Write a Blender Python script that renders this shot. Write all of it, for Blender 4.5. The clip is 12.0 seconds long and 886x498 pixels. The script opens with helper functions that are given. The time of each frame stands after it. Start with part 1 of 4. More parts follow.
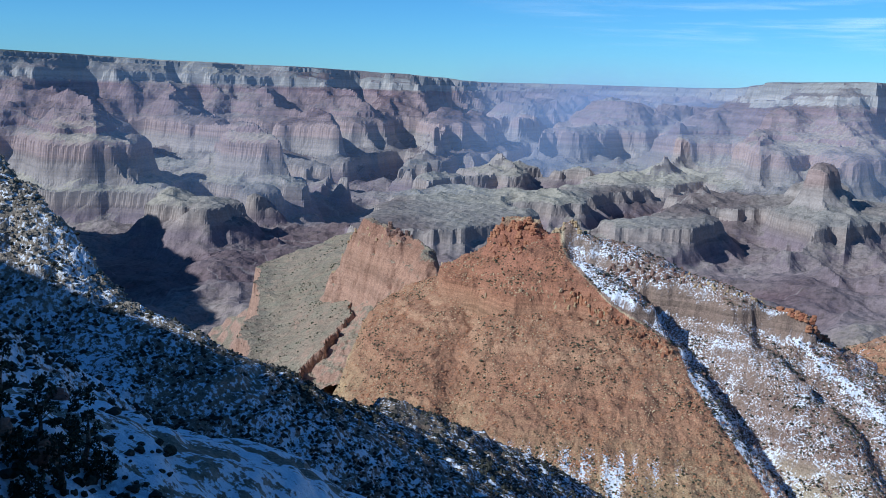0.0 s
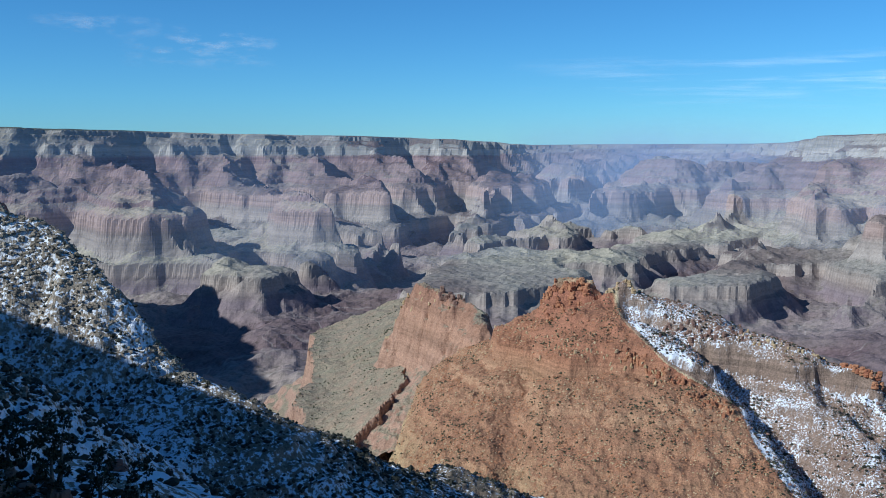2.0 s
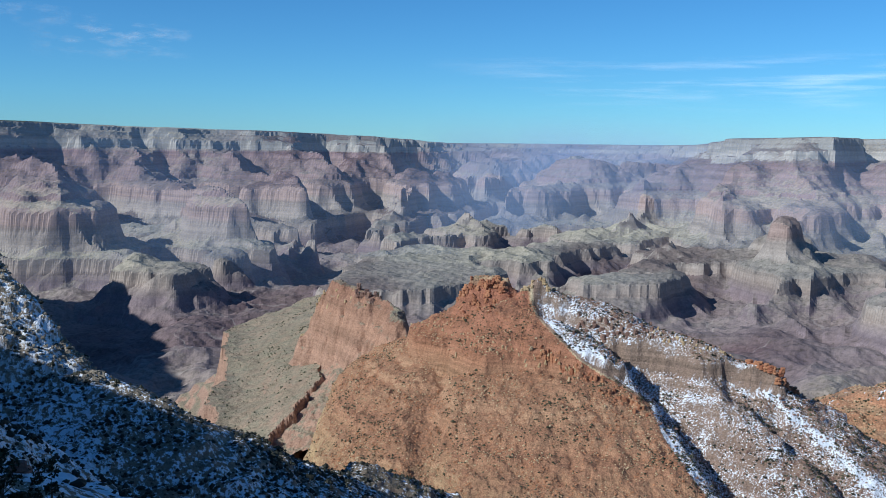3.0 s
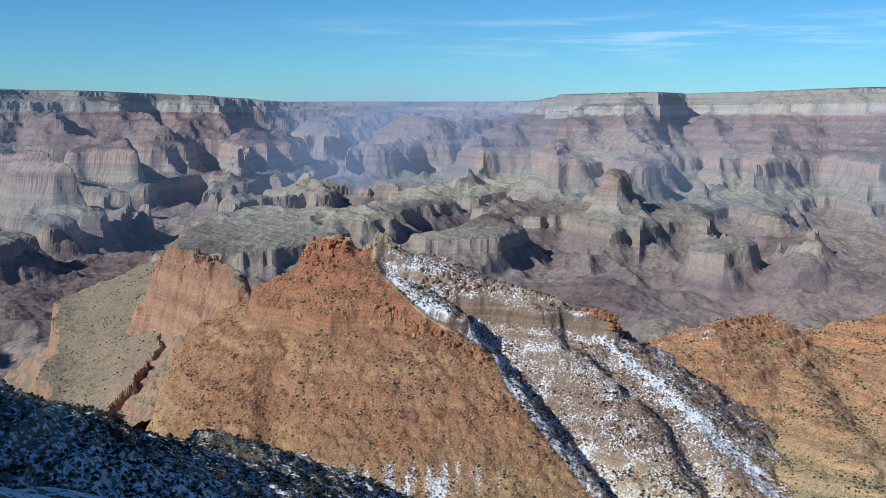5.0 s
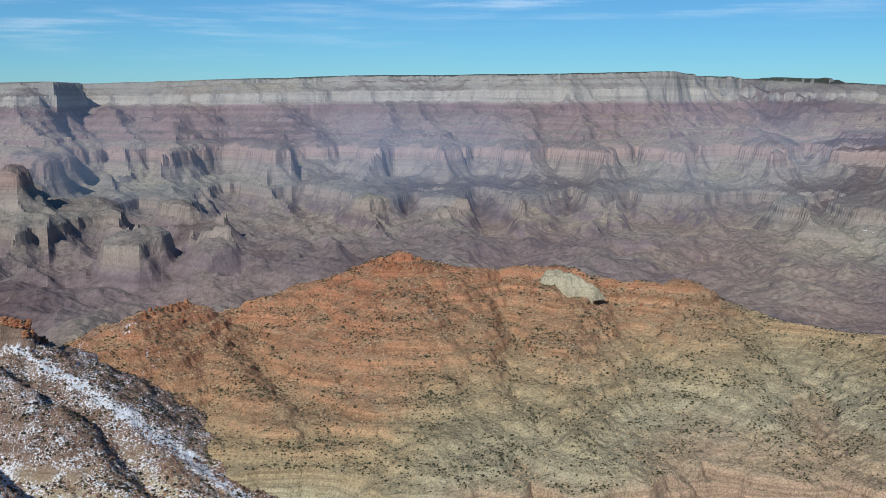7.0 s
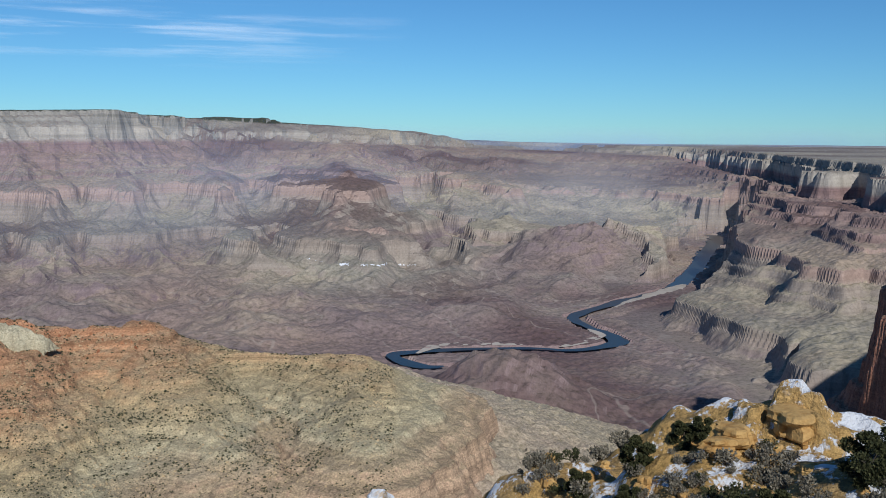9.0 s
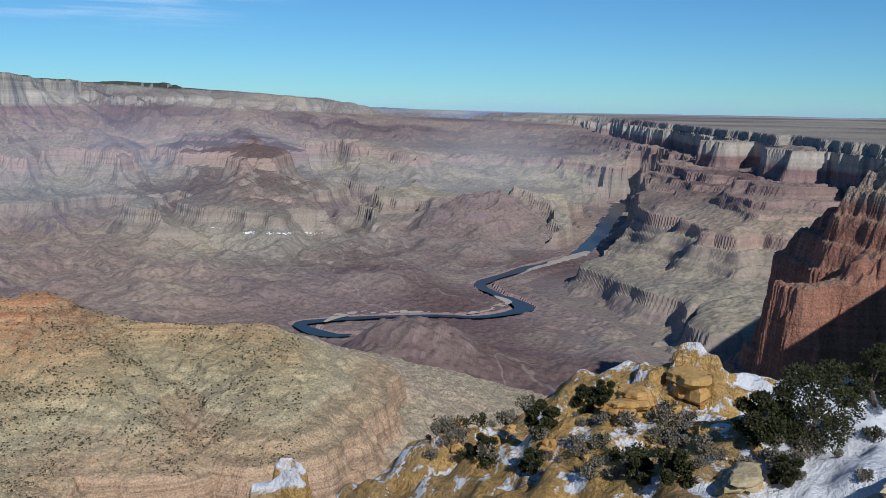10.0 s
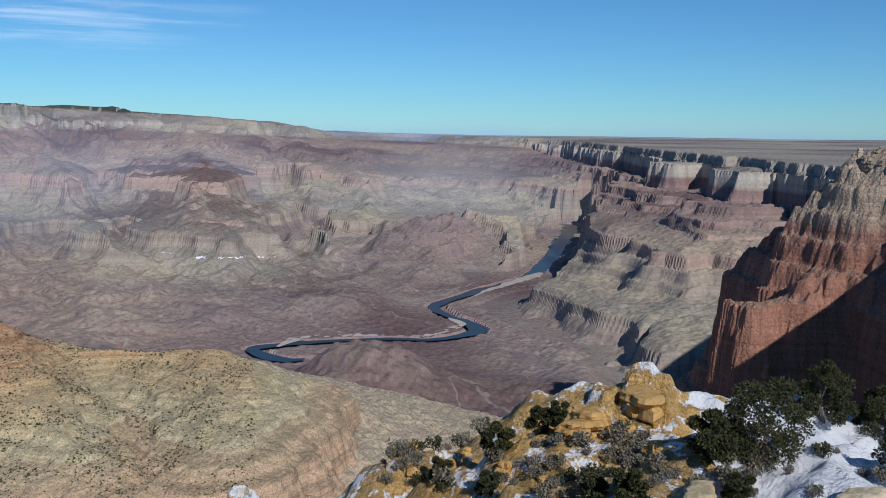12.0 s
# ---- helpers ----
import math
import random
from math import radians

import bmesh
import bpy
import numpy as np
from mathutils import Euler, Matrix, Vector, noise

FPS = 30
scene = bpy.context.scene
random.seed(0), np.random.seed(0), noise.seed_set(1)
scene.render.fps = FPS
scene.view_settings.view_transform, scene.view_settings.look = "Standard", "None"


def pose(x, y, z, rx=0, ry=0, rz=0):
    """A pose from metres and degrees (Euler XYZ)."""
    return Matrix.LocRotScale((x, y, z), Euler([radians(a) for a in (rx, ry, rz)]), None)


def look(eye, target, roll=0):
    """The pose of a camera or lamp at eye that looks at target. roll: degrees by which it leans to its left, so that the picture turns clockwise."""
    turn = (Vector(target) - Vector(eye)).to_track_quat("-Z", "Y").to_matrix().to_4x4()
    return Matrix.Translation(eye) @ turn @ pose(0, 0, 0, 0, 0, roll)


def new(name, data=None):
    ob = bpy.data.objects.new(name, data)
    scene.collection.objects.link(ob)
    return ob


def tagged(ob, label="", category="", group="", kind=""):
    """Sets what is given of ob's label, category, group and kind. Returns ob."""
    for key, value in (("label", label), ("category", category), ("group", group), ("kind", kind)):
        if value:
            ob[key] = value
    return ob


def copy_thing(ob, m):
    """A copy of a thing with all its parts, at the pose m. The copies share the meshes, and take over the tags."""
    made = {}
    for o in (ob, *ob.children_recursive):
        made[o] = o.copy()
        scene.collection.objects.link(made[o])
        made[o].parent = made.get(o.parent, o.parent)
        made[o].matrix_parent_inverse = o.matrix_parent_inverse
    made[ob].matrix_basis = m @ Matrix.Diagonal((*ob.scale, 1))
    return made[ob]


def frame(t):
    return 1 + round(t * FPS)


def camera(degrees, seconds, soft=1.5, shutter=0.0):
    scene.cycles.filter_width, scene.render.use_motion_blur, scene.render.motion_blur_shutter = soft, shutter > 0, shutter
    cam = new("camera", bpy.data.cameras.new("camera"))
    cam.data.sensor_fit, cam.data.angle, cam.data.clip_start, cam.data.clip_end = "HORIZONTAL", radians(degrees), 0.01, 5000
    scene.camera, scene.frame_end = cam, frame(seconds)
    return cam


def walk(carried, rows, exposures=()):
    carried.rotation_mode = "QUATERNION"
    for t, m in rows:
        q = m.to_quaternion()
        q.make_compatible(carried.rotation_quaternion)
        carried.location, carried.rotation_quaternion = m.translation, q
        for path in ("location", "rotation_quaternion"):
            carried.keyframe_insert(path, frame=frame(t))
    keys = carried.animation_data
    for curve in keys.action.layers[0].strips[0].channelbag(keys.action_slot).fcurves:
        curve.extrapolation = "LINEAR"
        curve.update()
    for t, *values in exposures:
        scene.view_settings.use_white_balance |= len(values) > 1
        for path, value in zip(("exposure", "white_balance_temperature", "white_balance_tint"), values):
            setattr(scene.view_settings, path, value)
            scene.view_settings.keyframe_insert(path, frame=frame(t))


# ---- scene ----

# The canyon is built at about one sixth of its true breadth, so that its far rims lie within reach of the lens;
# the rim in the foreground, its trees and rocks, have their true size. The eye is the origin.

# ---------------------------------------------------------------- camera
cam = camera(48.64, 12.0, soft=0.85)
ROWS = [
    (0.0, 34.59, -9.90, -1.72), (0.5, 44.31, -7.52, -0.37), (1.0, 43.85, -8.67, -1.14), (1.5, 38.68, -7.63, 0.86),
    (2.0, 37.39, -6.22, 0.16), (2.5, 37.21, -6.98, -0.38), (2.7, 34.67, -6.16, -0.79), (4.3, 29.24, -8.58, -0.16),
    (4.5, 27.67, -8.47, -0.02), (5.0, 23.24, -8.69, -0.19), (5.5, 16.83, -8.17, -0.43), (6.0, 9.02, -8.18, -0.52),
    (6.5, 0.00, -7.74, 0.40), (7.0, -10.41, -9.13, -0.19), (7.5, -22.19, -10.07, -0.64), (7.7, -25.99, -9.59, -0.55),
    (9.3, -43.66, -7.12, -0.55), (9.5, -44.64, -7.75, -0.71), (10.0, -47.15, -8.56, -0.90), (10.5, -49.31, -7.75, -0.83),
    (11.0, -49.08, -7.71, -0.85), (11.5, -49.67, -7.52, -0.86), (12.0, -49.92, -7.20, -0.72)]
walk(cam, [(t, pose(0, 0, 0, 90 + p, r, y)) for t, y, p, r in ROWS],
     exposures=[(0.0, 0.3, 5200, 8), (0.5, 0.45, 5450, 4), (1.0, 0.8, 5350, 4), (1.5, 0.32, 5350, 4), (2.5, 0.3, 5450, 5), (4.5, 0.24, 5800, 6), (6.0, 0.15, 5900, 6), (7.0, -0.1, 6000, 8), (7.5, -0.02, 6050, 8), (9.5, -0.02, 6080, 10), (12.0, 0.0, 6080, 11)])

# ---------------------------------------------------------------- world and sun
SUN_AZ, SUN_EL = 206.0, 33.5
world = bpy.data.worlds.new("sky")
scene.world = world
world.use_nodes = True
wn = world.node_tree.nodes
sky = wn.new("ShaderNodeTexSky")
sky.sky_type = "NISHITA"
sky.sun_disc = False
sky.sun_elevation = radians(SUN_EL)
sky.sun_rotation = radians(SUN_AZ)
sky.altitude = 2200
sky.air_density, sky.dust_density, sky.ozone_density = 1.0, 0.15, 2.5
wn["Background"].inputs["Strength"].default_value = 0.066
tone = wn.new("ShaderNodeMix")   # clear, dry winter air
tone.data_type, tone.blend_type = "RGBA", "MULTIPLY"
tone.inputs[0].default_value = 1.0
tone.inputs[7].default_value = (0.525, 0.935, 1.2, 1)
world.node_tree.links.new(sky.outputs[0], tone.inputs[6])
world.node_tree.links.new(tone.outputs[2], wn["Background"].inputs[0])
sun = new("sun", bpy.data.lights.new("sun", "SUN"))
sun.data.energy, sun.data.angle, sun.data.color = 3.6, radians(0.55), (1.0, 0.94, 0.85)
sa, se = radians(SUN_AZ), radians(SUN_EL)
sun.matrix_world = look((math.sin(sa) * math.cos(se) * 900, math.cos(sa) * math.cos(se) * 900, math.sin(se) * 900), (0, 0, 0))

# ---------------------------------------------------------------- noise
_rng = np.random.default_rng(7)
_perm = np.tile(_rng.permutation(512), 3)
_gx, _gy = np.cos(np.arange(512) * 2.399963), np.sin(np.arange(512) * 2.399963)


def grad(x, y, seed=0):
    """Gradient noise, about -1 to 1."""
    x, y = np.asarray(x, float) + seed * 17.31, np.asarray(y, float) - seed * 9.17
    xi, yi = np.floor(x).astype(int), np.floor(y).astype(int)
    xf, yf = x - xi, y - yi
    u, v = xf * xf * xf * (xf * (xf * 6 - 15) + 10), yf * yf * yf * (yf * (yf * 6 - 15) + 10)

    def corner(a, b):
        i = _perm[_perm[(xi + a) & 511] + ((yi + b) & 511)]
        return _gx[i] * (xf - a) + _gy[i] * (yf - b)
    n0 = corner(0, 0) * (1 - u) + corner(1, 0) * u
    n1 = corner(0, 1) * (1 - u) + corner(1, 1) * u
    return 1.5 * (n0 * (1 - v) + n1 * v)


def fbm(x, y, octaves=4, seed=0, gain=0.5):
    total, amp, f = 0, 1.0, 1.0
    for k in range(octaves):
        total = total + amp * grad(x * f, y * f, seed + k)
        amp, f = amp * gain, f * 2.03
    return total


def ridged(x, y, octaves=4, seed=0):
    """0 in valleys to 1 along sharp crests."""
    total, amp, f, norm = 0, 1.0, 1.0, 0
    for k in range(octaves):
        total = total + amp * (1 - np.abs(grad(x * f, y * f, seed + k)))
        norm += amp
        amp, f = amp * 0.5, f * 2.1
    return total / norm


def smooth(a, b, x):
    t = np.clip((x - a) / (b - a), 0, 1)
    return t * t * (3 - 2 * t)


# ---------------------------------------------------------------- node materials
class Nodes:
    def __init__(self, name):
        self.mat = bpy.data.materials.new(name)
        self.mat.use_nodes = True
        self.tree = self.mat.node_tree
        self.bsdf = self.tree.nodes["Principled BSDF"]
        self.geo = self.add("ShaderNodeNewGeometry")
        self.pos = self.geo.outputs["Position"]
        self.sep = self.add("ShaderNodeSeparateXYZ", {0: self.pos})
        self.nrm = self.add("ShaderNodeSeparateXYZ", {0: self.geo.outputs["Normal"]})

    def add(self, kind, inputs=None, **props):
        n = self.tree.nodes.new(kind)
        for k, v in props.items():
            setattr(n, k, v)
        for k, v in (inputs or {}).items():
            if isinstance(v, bpy.types.NodeSocket):
                self.tree.links.new(v, n.inputs[k])
            else:
                n.inputs[k].default_value = v
        return n

    def noise(self, scale, detail=5, rough=0.55, vec=None):
        return self.add("ShaderNodeTexNoise", {"Vector": vec or self.pos, "Scale": scale, "Detail": detail, "Roughness": rough}).outputs[0]

    def math(self, op, a, b=0.0, c=0.0):
        return self.add("ShaderNodeMath", {0: a, 1: b, 2: c}, operation=op).outputs[0]

    def span(self, v, a, b, lo=0.0, hi=1.0):
        return self.add("ShaderNodeMapRange", {0: v, 1: a, 2: b, 3: lo, 4: hi}, interpolation_type="SMOOTHSTEP").outputs[0]

    def ramp(self, v, stops, constant=False):
        n = self.add("ShaderNodeValToRGB", {0: v})
        cr = n.color_ramp
        cr.interpolation = "CONSTANT" if constant else "LINEAR"
        while len(cr.elements) < len(stops):
            cr.elements.new(0.5)
        for e, (p, c) in zip(cr.elements, stops):
            e.position, e.color = p, (*c, 1)
        return n.outputs[0]

    def mix(self, f, a, b, blend="MIX"):
        n = self.add("ShaderNodeMix", data_type="RGBA", blend_type=blend)
        for sock, v in ((n.inputs[0], f), (n.inputs[6], a), (n.inputs[7], b)):
            if isinstance(v, bpy.types.NodeSocket):
                self.tree.links.new(v, sock)
            else:
                sock.default_value = (*v, 1) if isinstance(v, tuple) else v
        return n.outputs[2]

    def scaled(self, x, y, z):
        return self.add("ShaderNodeVectorMath", {0: self.pos, 1: (x, y, z)}, operation="MULTIPLY").outputs[0]

    def finish(self, colour, rough=0.9, height=None, dist=1.0, strength=0.6):
        self.tree.links.new(colour, self.bsdf.inputs["Base Color"])
        if isinstance(rough, bpy.types.NodeSocket):
            self.tree.links.new(rough, self.bsdf.inputs["Roughness"])
        else:
            self.bsdf.inputs["Roughness"].default_value = rough
        self.bsdf.inputs["Specular IOR Level"].default_value = 0.2
        if height is not None:
            b = self.add("ShaderNodeBump", {"Height": height, "Distance": dist, "Strength": strength})
            self.tree.links.new(b.outputs[0], self.bsdf.inputs["Normal"])
        return self.mat


def strata(name, zlo, zhi, beds, talus_lo, talus_hi, grain=0.5, bed=0.25, snow_scale=0.25, talus_from=0.62, wobble=6.0, bare=(0.15, 0.5), forest=None, relief=0.7, streak=0.5, wash=None, scree=None, banding=1.0, patches=False, grit=1.0):
    """Layered rock by height on steep faces, scree and scrub on the gentler ones, snow where the mesh says so."""
    n = Nodes(name)
    big = n.noise(grain * 0.02, 4)
    mid = n.noise(grain * 0.15, 5)
    fine = n.noise(grain, 6, 0.65)
    level = n.math("ADD", n.sep.outputs[2], n.add("ShaderNodeAttribute", attribute_name="lift").outputs["Fac"])   # beds dip
    z = n.math("MULTIPLY_ADD", n.math("SUBTRACT", mid, 0.5), wobble, level)
    cliff = n.ramp(n.add("ShaderNodeMapRange", {0: z, 1: zlo, 2: zhi}).outputs[0], beds)
    lines = n.noise(1.0, 3, 0.7, n.scaled(0.012 * grain, 0.012 * grain, bed))
    cliff = n.mix(1.0, cliff, n.ramp(lines, [(0.5 - 0.2 / banding, (0.74 - 0.12 * (banding - 1),) * 3), (0.5, (1, 1, 1)), (0.5 + 0.2 / banding, (1.18 + 0.1 * (banding - 1),) * 3)]), "MULTIPLY")
    stain = n.noise(1.0, 4, 0.6, n.scaled(grain * 0.5, grain * 0.5, grain * 0.03))
    cliff = n.mix(streak, cliff, n.ramp(stain, [(0.3, (0.6, 0.55, 0.52)), (0.65, (1.15, 1.15, 1.15))]), "MULTIPLY")
    talus = n.mix(n.span(big, 0.38, 0.62), talus_lo, talus_hi)
    if scree is not None:   # scree takes the colour of the beds that it weathers from
        talus = n.mix(n.span(mid, 0.3, 0.7, 0.45, 0.85), talus, n.ramp(n.add("ShaderNodeMapRange", {0: z, 1: zlo, 2: zhi}).outputs[0], scree))
    talus = n.mix(n.span(mid, 0.3, 0.7, *bare), talus, cliff)
    if forest is not None:
        wood = n.math("MULTIPLY", n.span(n.math("SUBTRACT", z, n.math("MAXIMUM", n.math("SUBTRACT", level, n.sep.outputs[2]), 0.0)), forest, forest + 8), n.span(fine, 0.3, 0.45, 0.35, 1.0))
        talus = n.mix(wood, talus, (0.055, 0.065, 0.04))
    if patches:   # darker purple and paler tan stretches of ground
        talus = n.mix(1.0, talus, n.ramp(n.noise(grain * 0.013, 4, 0.5), [(0.38, (0.62, 0.54, 0.57)), (0.5, (1, 1, 1)), (0.6, (1.25, 1.22, 1.10))]), "MULTIPLY")
    speck = n.ramp(fine, [(0.3, (0.55, 0.57, 0.5)), (0.5, (1, 1, 1)), (0.75, (1.2, 1.18, 1.14))])
    talus = n.mix(1.0, talus, speck, "MULTIPLY")
    flat = n.span(n.math("ADD", n.nrm.outputs[2], n.math("MULTIPLY_ADD", fine, 0.3, -0.15)), talus_from, talus_from + 0.2)
    colour = n.mix(flat, cliff, talus)
    dust = n.noise(grain * 1.8, 6, 0.8)
    colour = n.mix(1.0, colour, n.ramp(dust, [(0.34, (1 - 0.48 * grit,) * 3), (0.5, (1, 1, 1)), (0.66, (1 + 0.36 * grit,) * 3)]), "MULTIPLY")
    if wash is not None:   # dry stream beds
        bedline = n.math("ABSOLUTE", n.math("SUBTRACT", n.noise(0.0045, 4, 0.5), 0.5))
        low = n.math("MULTIPLY", n.span(n.sep.outputs[2], wash, wash + 12, 1.0, 0.0), n.span(bedline, 0.001, 0.006, 0.3, 0.0))
        colour = n.mix(low, colour, (0.44, 0.39, 0.34))
    att = n.add("ShaderNodeAttribute", attribute_name="snow").outputs["Fac"]
    sn = n.noise(snow_scale, 6, 0.7)
    cover = n.span(n.math("SUBTRACT", att, sn), -0.02, 0.03)
    cover = n.math("MULTIPLY", cover, n.span(n.nrm.outputs[2], 0.25, 0.5))
    colour = n.mix(cover, colour, (0.8, 0.83, 0.88))
    return n.finish(colour, 0.93, n.math("ADD", fine, n.math("MULTIPLY", mid, 0.6)), 1.2 / grain, relief)


# bed colours are greyed, which puts some distance haze into the rock
KAIBAB, COCONINO, HERMIT = (0.32, 0.30, 0.265), (0.42, 0.385, 0.335), (0.25, 0.17, 0.165)
SUPAI, REDWALL, MUAV = (0.27, 0.195, 0.18), (0.37, 0.275, 0.235), (0.33, 0.28, 0.24)
BRIGHT, TAPEATS, DOX = (0.32, 0.28, 0.24), (0.33, 0.27, 0.23), (0.27, 0.195, 0.19)
canyon_rock = strata("canyon_rock", -250, 60, [
    (0.0, DOX), (0.14, (0.22, 0.175, 0.18)), (0.19, TAPEATS), (0.25, BRIGHT), (0.36, MUAV), (0.39, REDWALL), (0.47, REDWALL),
    (0.5, SUPAI), (0.62, (0.28, 0.205, 0.19)), (0.70, HERMIT), (0.725, COCONINO), (0.79, COCONINO), (0.81, KAIBAB), (1.0, KAIBAB)],
    (0.36, 0.325, 0.265), (0.20, 0.155, 0.15), grain=0.16, bed=0.11, wobble=8, forest=22, bare=(0.08, 0.4), relief=0.16, streak=0.2, wash=-222, patches=True, grit=0.5,
    scree=[(0.0, (0.25, 0.185, 0.17)), (0.1, (0.24, 0.19, 0.18)), (0.2, (0.25, 0.225, 0.20)), (0.27, (0.30, 0.285, 0.235)), (0.38, (0.31, 0.29, 0.24)), (0.48, (0.29, 0.25, 0.215)), (0.58, (0.27, 0.20, 0.18)), (0.68, (0.26, 0.185, 0.165)), (0.76, (0.29, 0.25, 0.22)), (1.0, (0.29, 0.27, 0.23))])
butte_rock = strata("butte_rock", -130, 20, [
    (0.0, (0.42, 0.30, 0.165)), (0.12, (0.37, 0.20, 0.115)), (0.22, (0.41, 0.25, 0.145)), (0.3, (0.36, 0.175, 0.10)), (0.44, (0.37, 0.16, 0.095)), (0.475, (0.48, 0.37, 0.22)), (0.52, (0.46, 0.38, 0.25)), (0.6, (0.26, 0.18, 0.135)), (1.0, (0.27, 0.20, 0.15))],
    (0.33, 0.15, 0.085), (0.30, 0.165, 0.10), grain=1.1, bed=0.5, snow_scale=1.4, bare=(0.15, 0.6), banding=1.15, streak=0.15, grit=1.25, wobble=5,
    scree=[(0.0, (0.38, 0.26, 0.145)), (0.08, (0.34, 0.18, 0.105)), (0.3, (0.31, 0.145, 0.08)), (0.5, (0.34, 0.16, 0.095)), (0.58, (0.25, 0.185, 0.14)), (1.0, (0.26, 0.205, 0.155))])
ridge_rock = strata("ridge_rock", -170, -75, [
    (0.0, (0.42, 0.29, 0.21)), (0.33, (0.47, 0.34, 0.23)), (0.40, (0.48, 0.43, 0.29)), (0.5, (0.48, 0.37, 0.215)), (0.62, (0.46, 0.27, 0.15)), (1.0, (0.44, 0.185, 0.10))],
    (0.48, 0.37, 0.215), (0.47, 0.385, 0.25), grain=0.8, bed=0.5, snow_scale=0.4, talus_from=0.6, bare=(0.3, 0.75), wobble=7, banding=1.6, streak=0.15, grit=1.2,
    scree=[(0.0, (0.42, 0.31, 0.21)), (0.33, (0.44, 0.36, 0.24)), (0.45, (0.40, 0.36, 0.23)), (0.56, (0.45, 0.36, 0.21)), (0.66, (0.45, 0.27, 0.15)), (1.0, (0.42, 0.18, 0.095))])
mesa_rock = strata("mesa_rock", -190, -75, [
    (0.0, (0.40, 0.26, 0.19)), (0.5, (0.40, 0.25, 0.175)), (0.8, (0.42, 0.25, 0.165)), (0.88, (0.33, 0.19, 0.125)), (1.0, (0.36, 0.19, 0.125))],
    (0.29, 0.27, 0.18), (0.32, 0.29, 0.20), grain=0.7, bed=0.3, talus_from=0.7)
shale_rock = strata("shale_rock", -240, -100, [(0.0, (0.42, 0.32, 0.26)), (0.5, (0.46, 0.40, 0.29)), (1.0, (0.46, 0.42, 0.31))],
                    (0.47, 0.40, 0.295), (0.51, 0.40, 0.31), grain=0.4, bed=0.25, talus_from=0.4)
spur_rock = strata("spur_rock", -110, 20, [
    (0.0, (0.22, 0.15, 0.11)), (0.4, (0.28, 0.22, 0.16)), (0.7, (0.36, 0.31, 0.24)), (1.0, (0.40, 0.35, 0.28))],
    (0.15, 0.125, 0.09), (0.20, 0.165, 0.12), grain=1.2, bed=0.9, snow_scale=0.8)
promontory_rock = strata("promontory_rock", -170, 10, [
    (0.0, (0.30, 0.18, 0.14)), (0.15, (0.34, 0.17, 0.12)), (0.45, (0.35, 0.18, 0.13)), (0.56, (0.30, 0.15, 0.11)), (0.64, (0.33, 0.19, 0.145)), (0.68, (0.42, 0.33, 0.25)), (1.0, (0.40, 0.34, 0.27))],
    (0.30, 0.19, 0.14), (0.30, 0.22, 0.16), grain=0.5, bed=0.35)
knob_rock = strata("knob_rock", -110, -80, [(0.0, (0.42, 0.36, 0.23)), (0.5, (0.52, 0.47, 0.33)), (1.0, (0.50, 0.46, 0.34))],
                  (0.48, 0.44, 0.31), (0.42, 0.37, 0.25), grain=0.8, bed=0.4)
rim_rock = strata("rim_rock", -40, 5, [
    (0.0, (0.42, 0.29, 0.14)), (0.5, (0.54, 0.35, 0.13)), (1.0, (0.55, 0.42, 0.22))],
    (0.42, 0.27, 0.10), (0.33, 0.24, 0.13), grain=3.0, bed=2.0, snow_scale=0.6, wobble=1.0, relief=1.0)

wat = Nodes("river_water")
wat.finish(wat.mix(wat.noise(0.02), (0.02, 0.035, 0.045), (0.035, 0.05, 0.06)), 0.3, wat.noise(0.3), 0.3, 0.2)
river_water = wat.mat


# ---------------------------------------------------------------- meshes
def ground_mesh(name, x, y, z, material, snow=None, keep=None, smooth_faces=True, lift=None):
    """A sheet over a grid of rows and columns; keep says which vertices stay."""
    nr, nc = x.shape
    mesh = bpy.data.meshes.new(name)
    idx = np.arange(nr * nc).reshape(nr, nc)
    quads = np.stack([idx[:-1, :-1], idx[:-1, 1:], idx[1:, 1:], idx[1:, :-1]], -1).reshape(-1, 4)
    co = np.stack([x, y, z], -1).reshape(-1, 3)
    att = None if snow is None else np.broadcast_to(snow, x.shape).ravel()
    dip = None if lift is None else np.broadcast_to(lift, x.shape).ravel()
    if keep is not None:
        k = keep.ravel()
        quads = quads[k[quads].any(1)]
        used = np.unique(quads)
        back = np.zeros(len(co), int)
        back[used] = np.arange(len(used))
        quads, co = back[quads], co[used]
        att = None if att is None else att[used]
        dip = None if dip is None else dip[used]
    mesh.vertices.add(len(co))
    mesh.vertices.foreach_set("co", co.ravel())
    mesh.loops.add(quads.size)
    mesh.loops.foreach_set("vertex_index", quads.ravel().astype(np.int32))
    mesh.polygons.add(len(quads))
    mesh.polygons.foreach_set("loop_start", np.arange(0, quads.size, 4, dtype=np.int32))
    mesh.update(calc_edges=True)
    mesh.polygons.foreach_set("use_smooth", np.full(len(quads), smooth_faces))
    a = mesh.attributes.new("snow", "FLOAT", "POINT")
    if att is not None:
        a.data.foreach_set("value", att.astype(np.float32))
    if dip is not None:
        mesh.attributes.new("lift", "FLOAT", "POINT").data.foreach_set("value", dip.astype(np.float32))
    mesh.materials.append(material)
    return new(name, mesh)


def polar(az, el, r):
    """The place at a bearing, a height angle and a level distance."""
    a = radians(az)
    return Vector((math.sin(a) * r, math.cos(a) * r, math.tan(radians(el)) * r))


